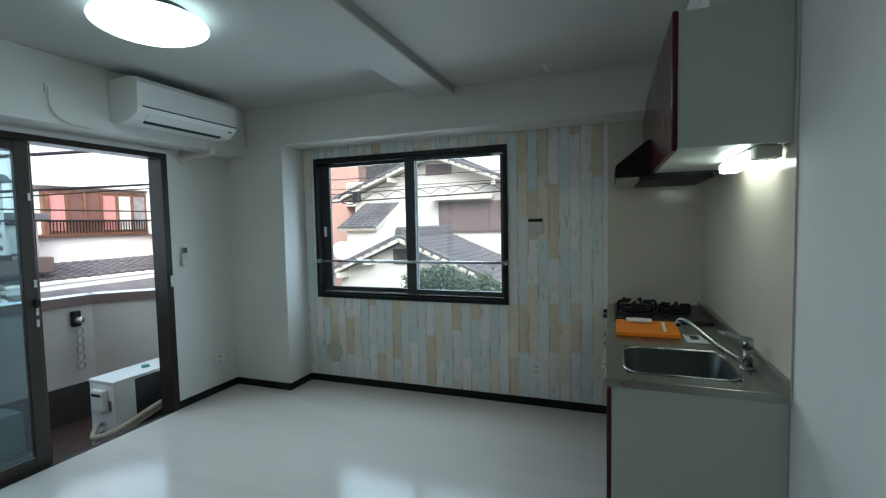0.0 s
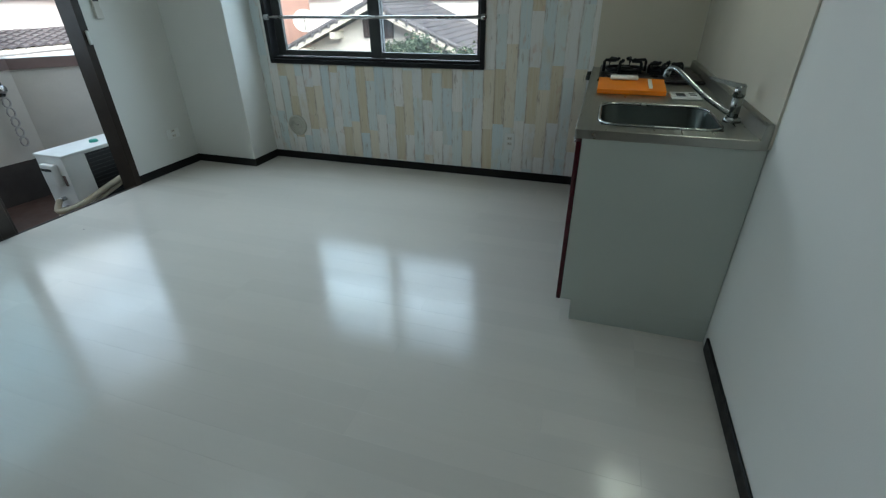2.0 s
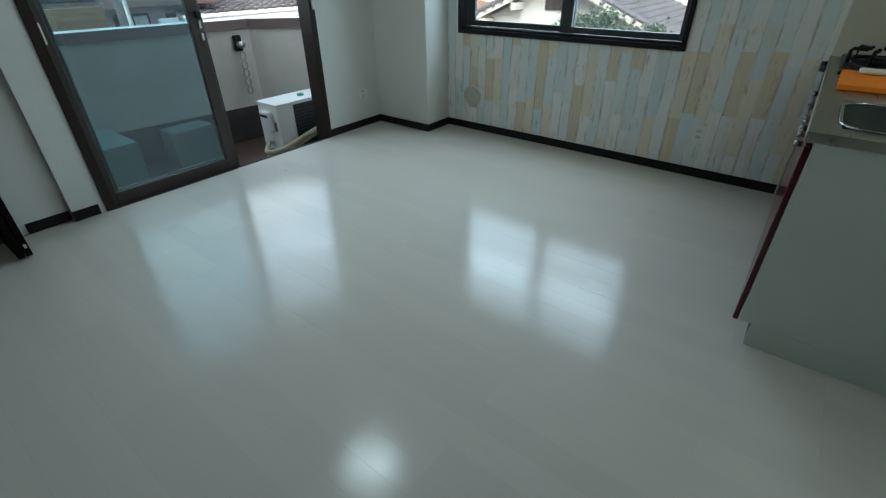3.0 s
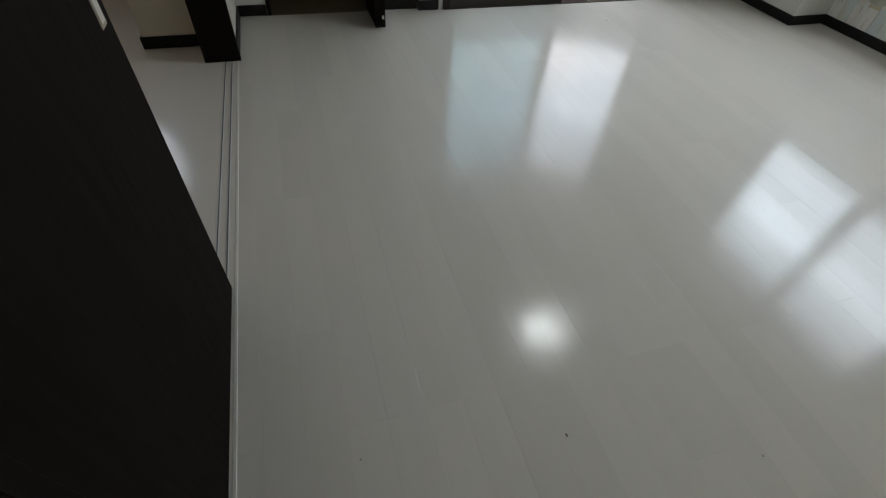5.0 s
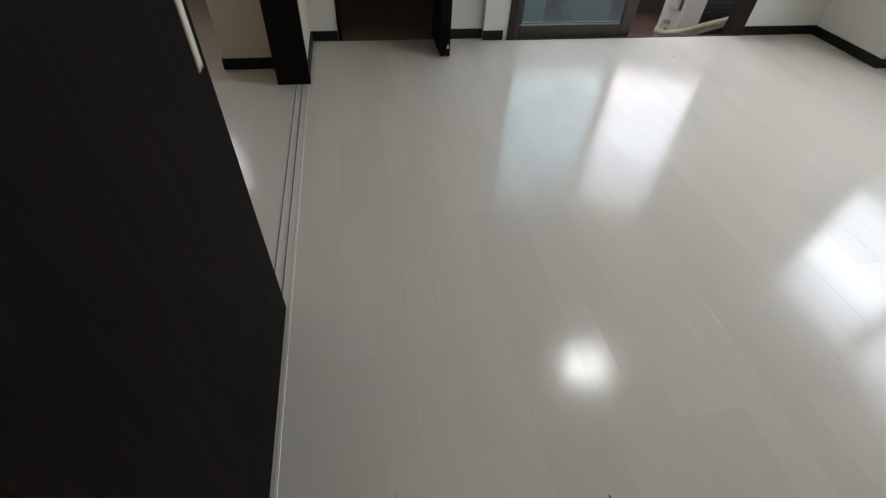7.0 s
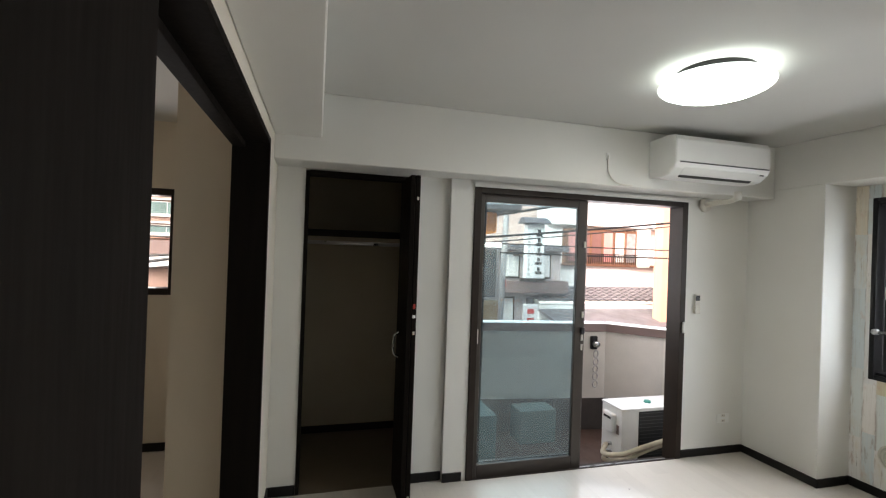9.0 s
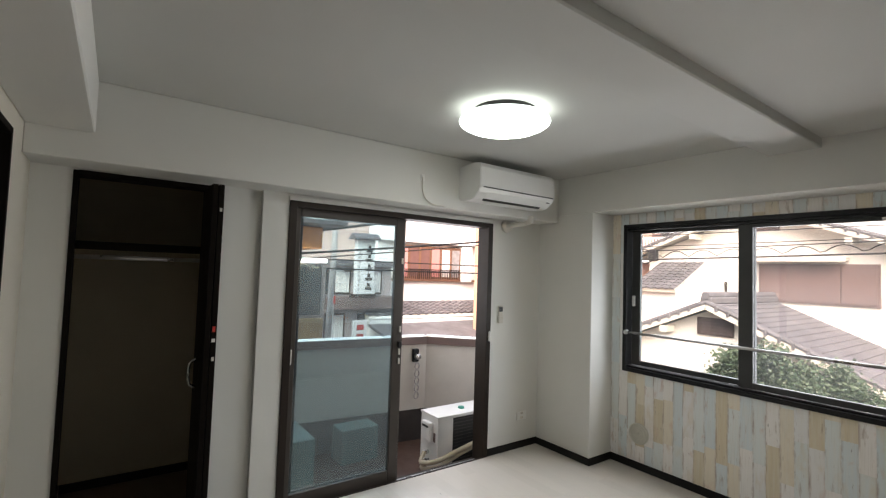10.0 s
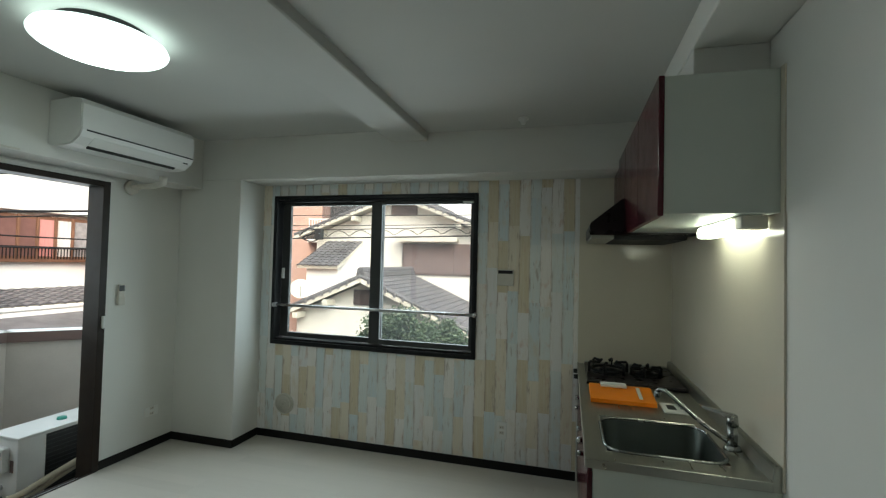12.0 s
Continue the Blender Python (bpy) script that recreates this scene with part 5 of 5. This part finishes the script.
crown = new("crown", leaf_crown(30000, 8, in_clump))
crown.parent = tree
crown.matrix_parent_inverse = Matrix.Translation(-Vector(tree.location))
tagged(crown, "small dark green leaves", kind="stuff")

# street side, seen over the parapet
wb = thing("white_building", (-12.5, 3.5, GZ), "white rendered building with a brown framed window band", "building")
part("wall", one_box(-11.5, -11.0, 1.7, 9.0, GZ, 4.2), STUCCO_W, wb)
part("cornice", one_box(-11.0, -10.82, 1.7, 6.0, 2.30, 2.36, bevel=0.01), CAP, wb)
part("string_course", one_box(-11.0, -10.88, 1.7, 6.0, 1.30, 1.36, bevel=0.01), HOUSE_WOOD, wb)
fr = part("window", one_box(-11.0, -10.90, 2.15, 4.25, 1.36, 2.23), HOUSE_WOOD, wb, "brown wooden window band")
MAUVE = surface("mauve_curtain_behind_glass", (0.19, 0.10, 0.09), 0.35, vary=0.25, large=3, fine=30)
LACE = surface("grey_lace_behind_glass", (0.36, 0.35, 0.36), 0.35, vary=0.3, large=9, fine=60)
tints = (CURTAIN_P, MAUVE, MAUVE, CURTAIN_P, CURTAIN_W, LACE)
for k, mt in enumerate(tints):
    y0 = 2.22 + k * 0.335
    part("pane", one_box(-10.899, -10.888, y0 + 0.03, y0 + 0.30, 1.42, 2.16), mt, fr)
    part("post", one_box(-10.90, -10.86, y0 - 0.02, y0 + 0.02, 1.36, 2.23), HOUSE_WOOD, fr)
for k in range(34):
    part("grille_bar", one_box(-10.84, -10.825, 2.2 + k * 0.06, 2.212 + k * 0.06, 1.37, 1.60), IRON, fr)
part("grille_rail", one_box(-10.845, -10.82, 2.17, 4.25, 1.60, 1.62), IRON, fr)
part("shutter_box", one_box(-11.0, -10.84, 4.25, 4.62, 1.30, 2.30, bevel=0.01), CAP, wb)
aw = part("lean_to_roof", slab(bmesh.new(), [(-9.75, 0.9, 0.56), (-9.75, 7.0, 0.56), (-11.0, 7.0, 0.76), (-11.0, 0.9, 0.76)], 0.08), FASCIA, wb)
part("roof_tiles", tiled_roof(bmesh.new(), (-9.73, 0.9, 0.56), (-9.73, 7.0, 0.56), (-11.0, 0.9, 0.76), (-11.0, 7.0, 0.76)), TILE, aw, "grey glazed roof tiles")
part("gutter", tube(bmesh.new(), [(-9.72, 0.9, 0.51), (-9.72, 7.0, 0.51)], 0.04, 8), CAP, wb, smooth=True)
part("lower_roof", slab(bmesh.new(), [(-8.6, 0.9, 0.17), (-8.6, 7.0, 0.17), (-9.9, 7.0, 0.43), (-9.9, 0.9, 0.43)], 0.06), TILE, wb, "dark metal lower roof")
part("shop_wall", one_box(-9.9, -9.7, 0.9, 7.0, GZ, 0.47), STUCCO_W, wb)
sb = part("shop_board", one_box(-8.62, -8.55, 0.9, 2.6, -0.15, 0.12, bevel=0.01), SIGN_W, wb)
for k in range(9):
    part("letter_bar", one_box(-8.548, -8.543, 1.0 + k * 0.17, 1.11 + k * 0.17, -0.06, 0.05), INK, sb)

pc = thing("peach_building", (-9.3, 5.0, GZ), "pale peach rendered building wall", "building")
part("wall", one_box(-9.1, -8.85, 3.2, 7.5, GZ, 3.3), PEACH, pc)

gb = thing("grey_building", (-11.0, 0.2, GZ), "grey street building with dark windows", "building")
part("wall", one_box(-13.0, -10.0, -3.0, 1.55, GZ, 1.62), STUCCO_G, gb)
part("roof_edge", one_box(-13.0, -9.8, -3.1, 1.65, 1.62, 1.74, bevel=0.01), TILE, gb)
part("floor_band", one_box(-10.0, -9.7, -3.0, 1.6, 0.72, 0.98, bevel=0.01), SHUTTER, gb)
for y, z, w, h in ((-0.20, 1.02, 0.75, 0.55), (0.70, 1.02, 0.6, 0.55), (-0.1, 0.02, 0.55, 0.6), (-1.3, 1.02, 0.8, 0.55), (0.75, 0.0, 0.5, 0.6)):
    w_ = part("window", one_box(-10.02, -9.96, y, y + w, z, z + h, bevel=0.008), BRONZE, gb)
    part("pane", one_box(-9.959, -9.95, y + 0.04, y + w / 2 - 0.02, z + 0.04, z + h - 0.04), DARK_PANE, w_)
    part("pane", one_box(-9.959, -9.95, y + w / 2 + 0.02, y + w - 0.04, z + 0.04, z + h - 0.04), CURTAIN_W, w_)
part("wall_unit", one_box(-9.99, -9.72, 0.62, 1.02, 0.98, 1.3, bevel=0.02), CAP, gb)
bk = thing("rear_street_building", (-16, -1, GZ), "pale pinkish building behind the street", "building")
part("wall", one_box(-19, -15.2, -7.0, 6.3, GZ, 6.8), STUCCO_R, bk)
for z in (2.75, 3.45, 4.15, 4.85):
    part("wall_joint", one_box(-15.2, -15.185, -7.0, 6.3, z, z + 0.03), STUCCO_G, bk)
for y in (-4.5, -2.5, -0.5):
    for z in (1.9, 4.2):
        part("window", one_box(-15.21, -15.14, y, y + 1.1, z, z + 1.2), DARK_PANE, bk)

sg = thing("vertical_sign", (-9.0, 0.35, 1.0), "tall white shop sign with dark lettering", "sign")
part("board", one_box(-9.12, -8.98, 0.17, 0.55, 1.08, 2.15, bevel=0.008), SIGN_W, sg)
part("hood", prism(bmesh.new(), [(-9.24, 2.15), (-9.24, 2.17), (-9.05, 2.28), (-8.86, 2.17), (-8.86, 2.15)], "y", 0.08, 0.63), TILE, sg, "small gabled hood")
part("foot", one_box(-9.16, -8.94, 0.12, 0.59, 1.0, 1.08, bevel=0.01), BRONZE, sg)
for k in range(5):
    z = 1.16 + k * 0.185
    part("letter_bar", one_box(-8.979, -8.972, 0.36, 0.50, z, z + 0.06), INK, sg)
    part("letter_bar", one_box(-8.979, -8.972, 0.40, 0.46, z + 0.07, z + 0.14), INK, sg)
for k in range(9):
    part("small_letter_bar", one_box(-8.979, -8.972, 0.20, 0.24, 1.14 + k * 0.09, 1.19 + k * 0.09), POLE, sg)
part("bracket", one_box(-10.0, -9.10, 0.33, 0.38, 1.5, 1.55), BRONZE, sg)
s2 = thing("low_sign", (-8.6, 0.1, 0.2), "small white sign with red lettering", "sign")
part("board", one_box(-8.66, -8.60, 0.02, 0.30, -0.6, 0.62, bevel=0.006), SIGN_W, s2)
for k in range(3):
    part("letter_bar", one_box(-8.599, -8.593, 0.09, 0.23, 0.10 + k * 0.17, 0.20 + k * 0.17), INK_R, s2)
part("stand", one_box(-8.65, -8.61, 0.13, 0.19, GZ, -0.6), BRONZE, s2)
red = thing("red_lamp", (-9.3, -0.12, 0.8), "small red street lantern", "lantern")
part("globe", one_box(-9.36, -9.24, -0.17, -0.06, 0.86, 1.05, bevel=0.05, seg=3), INK_R, red)
part("post", cyl(bmesh.new(), (-9.3, -0.12, GZ), (-9.3, -0.12, 0.86), 0.035), CAP, red)

pole = thing("utility_pole", (-8.0, -0.75, GZ), "grey concrete utility pole with a bracket", "utility pole")
part("shaft", cyl(bmesh.new(), (-8.0, -0.80, GZ), (-7.95, -0.58, 5.5), 0.055, 0.045, n=18), POLE, pole, smooth=True)
part("arm", one_box(-8.05, -7.95, -1.2, 0.3, 2.55, 2.62), IRON, pole)
part("fitting", cyl(bmesh.new(), (-7.9, -1.05, 2.05), (-7.9, -1.05, 2.40), 0.09, 0.13), POLE, pole)

nb = thing("orange_shop", (-6.6, -2.6, GZ), "shop building with orange fascia and lit strip lamp", "building")
part("wall", one_box(-7.6, -6.2, -4.2, -1.48, GZ, 1.60), STUCCO_G, nb)
part("fascia", one_box(-7.6, -6.15, -4.2, -1.56, 1.80, 2.06, bevel=0.01), surface("orange_render", (0.85, 0.30, 0.08), 0.8, vary=0.12, large=1.5, fine=40), nb, "orange fascia")
part("eave", one_box(-7.6, -5.95, -4.2, -1.32, 2.08, 2.20, bevel=0.01), TILE, nb)
part("lamp_strip", one_box(-6.2, -6.12, -3.2, -1.50, 1.63, 1.68), emitter("shop_strip", (0.95, 1.0, 0.9), 3.0), nb, "lit strip lamp")
part("window", one_box(-6.22, -6.18, -3.2, -1.54, 1.0, 1.60), DARK_PANE, nb)
part("wood_panel", one_box(-6.22, -6.17, -3.2, -1.50, 0.2, 0.96, bevel=0.005), surface("tan_wood", (0.42, 0.28, 0.15), 0.6, vary=0.2), nb)


def cable(a, b, sag, r, mid=0.5):
    a, b = Vector(a), Vector(b)
    pts = [a.lerp(b, u) - Vector((0, 0, sag * 4 * u * (1 - u))) for u in np.linspace(0, 1, 25)]
    solo("overhead_cable", tube(bmesh.new(), pts, r, 6), WIRE, "thin black overhead cable above the street", "cable", group="overhead cables")


for a, b, s, r in (((-12, 7.0, 2.66), (3, 7.0, 2.66), 0.05, 0.010), ((-12, 7.0, 1.96), (3, 7.0, 2.31), 0.05, 0.019), ((-12, 7.05, 2.16), (3, 7.05, 2.52), 0.04, 0.012), ((-12, 6.6, 2.35), (3, 6.9, 2.55), 0.10, 0.009),
                   ((-7, -6, 1.35), (-7, 6, 2.70), 0.10, 0.018), ((-7, -6, 1.20), (-7, 6, 2.62), 0.05, 0.010), ((-7.2, -6, 1.75), (-7.2, 6, 1.72), 0.04, 0.010), ((-7.2, -6, 1.62), (-7.2, 6, 1.60), 0.05, 0.013), ((-7, -6, 1.25), (-6.6, 3.0, 2.95), 0.05, 0.022)):
    cable(a, b, s, r)
b = bmesh.new()
pts = []
for k in range(61):
    x = -7.2 + k * 0.0855
    pts.append((x, 7.02, 2.06 + 0.022 * (x + 7.2) + 0.15 * abs(math.sin(k * 0.445))))
tube(b, pts, 0.010, 6)
solo("coiled_cable", b, WIRE, "looped black cable along the overhead line", "cable")
b = bmesh.new()
tube(b, curve_pts([(-7.4, 7.0, 2.1), (-7.1, 6.95, 2.28), (-6.75, 7.0, 2.15), (-7.0, 7.0, 1.95), (-7.3, 7.0, 2.05), (-6.8, 7.0, 2.2)], 8), 0.018, 6)
box(b, -6.95, -6.75, 6.95, 7.1, 2.0, 2.28, bevel=0.02)
solo("cable_joint", b, WIRE, "black cable joint box with tangled loops", "cable joint")

# final places of the neighbours
for o, d in ((house, (-0.09, 0, -0.05)), (dish, (-0.14, 0, -0.02)), (pink, (-2.1, 0, 0)), (rear, (-1.0, 0, -0.8)), (pc, (0, 0.08, 0)), (sg, (0, 0.05, 0))):
    o.location += Vector(d)

# seen through the bedroom window, across the street
far = thing("far_apartment_building", (-49, -25, GZ), "pale pinkish apartment building with teal windows", "building")
part("wall", one_box(-52, -46.0, -50.0, -6.0, GZ, 16.0), STUCCO_B, far)
BAND_GLASS = surface("teal_window_glass", (0.13, 0.21, 0.205), 0.15, vary=0.3, large=0.6, relief=0)
for z0, z1 in ((2.25, 2.95), (3.9, 5.0), (6.05, 7.0), (8.3, 9.3)):
    part("floor_ledge", one_box(-46.0, -45.7, -50.0, -6.0, z0 - 0.22, z0 - 0.06, bevel=0.01), CAP, far)
    part("floor_ledge", one_box(-46.0, -45.75, -50.0, -6.0, z1 + 0.15, z1 + 0.27, bevel=0.01), CAP, far)
    for k in range(9):
        y = -46.0 + k * 4.0
        w_ = part("window", one_box(-46.02, -45.93, y, y + 2.9, z0, z1, bevel=0.01), CAP, far)
        for q in range(2):
            part("pane", one_box(-45.93, -45.90, y + 0.06 + q * 1.42, y + 1.42 + q * 1.42, z0 + 0.05, z1 - 0.05), BAND_GLASS, w_)
part("sign_strip", one_box(-46.0, -45.6, -50.0, -6.0, 1.80, 1.97), PEACH, far, "orange strip sign")
part("shop_front", one_box(-46.0, -45.5, -50.0, -6.0, 0.45, 1.62), SHUTTER, far)
part("shop_ledge", one_box(-46.0, -44.8, -50.0, -6.0, -0.7, 0.36, bevel=0.02), CAP, far)


def lay_floor():
    """Boards 0.302 m wide along x, each of three strips; every second board is shifted by half its length."""
    rng = random.Random(5)
    wide, long, cache = 0.302, 1.818, {}
    for n in range(-10, 13):
        y_lo = -3.597 + n * wide
        ends = -1.178 + (0.0 if n % 2 == 0 else long / 2)
        for k in range(3):
            a, b = y_lo + k * wide / 3, min(y_lo + (k + 1) * wide / 3, -0.001)
            mid = (a + b) / 2
            if a < SY < b:
                a = SY
                mid = (a + b) / 2
            if mid > 0 or b - a < 0.01 or SY - 0.15 < mid < SY:
                continue
            if mid > SY:
                x_lo, x_hi = (WX - 0.03 if mid < -2.7 else WX + 0.004), -0.002
                if mid > -0.30:
                    x_lo = -3.20
            else:
                x_lo, x_hi = (-3.45 if mid > -4.40 else -4.66), -0.002
            cuts = {x_lo, x_hi}
            e = ends - 4 * long
            while e < x_hi:
                for c in (e, e + rng.choice((0.30, 0.455, 0.606, 0.909, 1.212))):
                    if x_lo + 0.02 < c < x_hi - 0.02 and (mid > SY or c == e):
                        cuts.add(c)
                e += long
            cuts = sorted(cuts)
            for p, q in zip(cuts, cuts[1:]):
                gap = 0.0003 if k == 0 else rng.choice((0.0001, 0.0001, 0.0002))
                key = (round(q - p, 3), round(b - a, 4), gap)
                if key not in cache:
                    cache[key] = piece_mesh("floor_board", key[1] - gap, key[0] - gap, 0.005, BOARD, "x")
                o = new("floor_board", cache[key])
                o.location = ((p + q) / 2, (a + b) / 2, -0.0005)
                o.parent = floor


def paper_wall():
    """Printed boards standing on the north wall, in columns round the window."""
    rng = random.Random(11)
    w, cache = 0.0780, {}
    x = -3.209
    left = {}
    while x < -0.607:
        x1 = min(x + w, -0.606)
        z = -rng.uniform(0.0, 0.45)
        here, last = [], -1
        while z < 2.12:
            l = rng.choice((0.34, 0.38, 0.42, 0.48, 0.56))
            a, b = max(z, 0.0), min(z + l, 2.119)
            z += l
            beside = {k for k, c, d in left if c < b and d > a}
            free = [k for k in range(6) if k != last and k not in beside] or [0]
            last = rng.choice(free)
            here.append((last, a, b))
            spans = [(x, x1, a, b)]
            if x1 > WIN[0] and x < WIN[1]:
                spans = []
                if a < WIN[2]:
                    spans.append((x, x1, a, min(b, WIN[2])))
                if b > WIN[3]:
                    spans.append((x, x1, max(a, WIN[3]), b))
                if x < WIN[0] - 0.012 and b > WIN[2] and a < WIN[3]:
                    spans.append((x, WIN[0], max(a, WIN[2]), min(b, WIN[3])))
                if x1 > WIN[1] + 0.012 and b > WIN[2] and a < WIN[3]:
                    spans.append((WIN[1], x1, max(a, WIN[2]), min(b, WIN[3])))
            for p, q, c, d in spans:
                if d - c < 0.01 or q - p < 0.008:
                    continue
                key = (round(q - p, 4), round(d - c, 3), last)
                if key not in cache:
                    cache[key] = piece_mesh("wallpaper_board", key[0] - 0.0004, key[1] - 0.0004, 0.002, PRINTS[last], "z")
                o = new("wallpaper_board", cache[key])
                o.location = ((p + q) / 2, -0.0005, (c + d) / 2)
                o.parent = wall_north
        x, left = x1, here


lay_floor()
paper_wall()
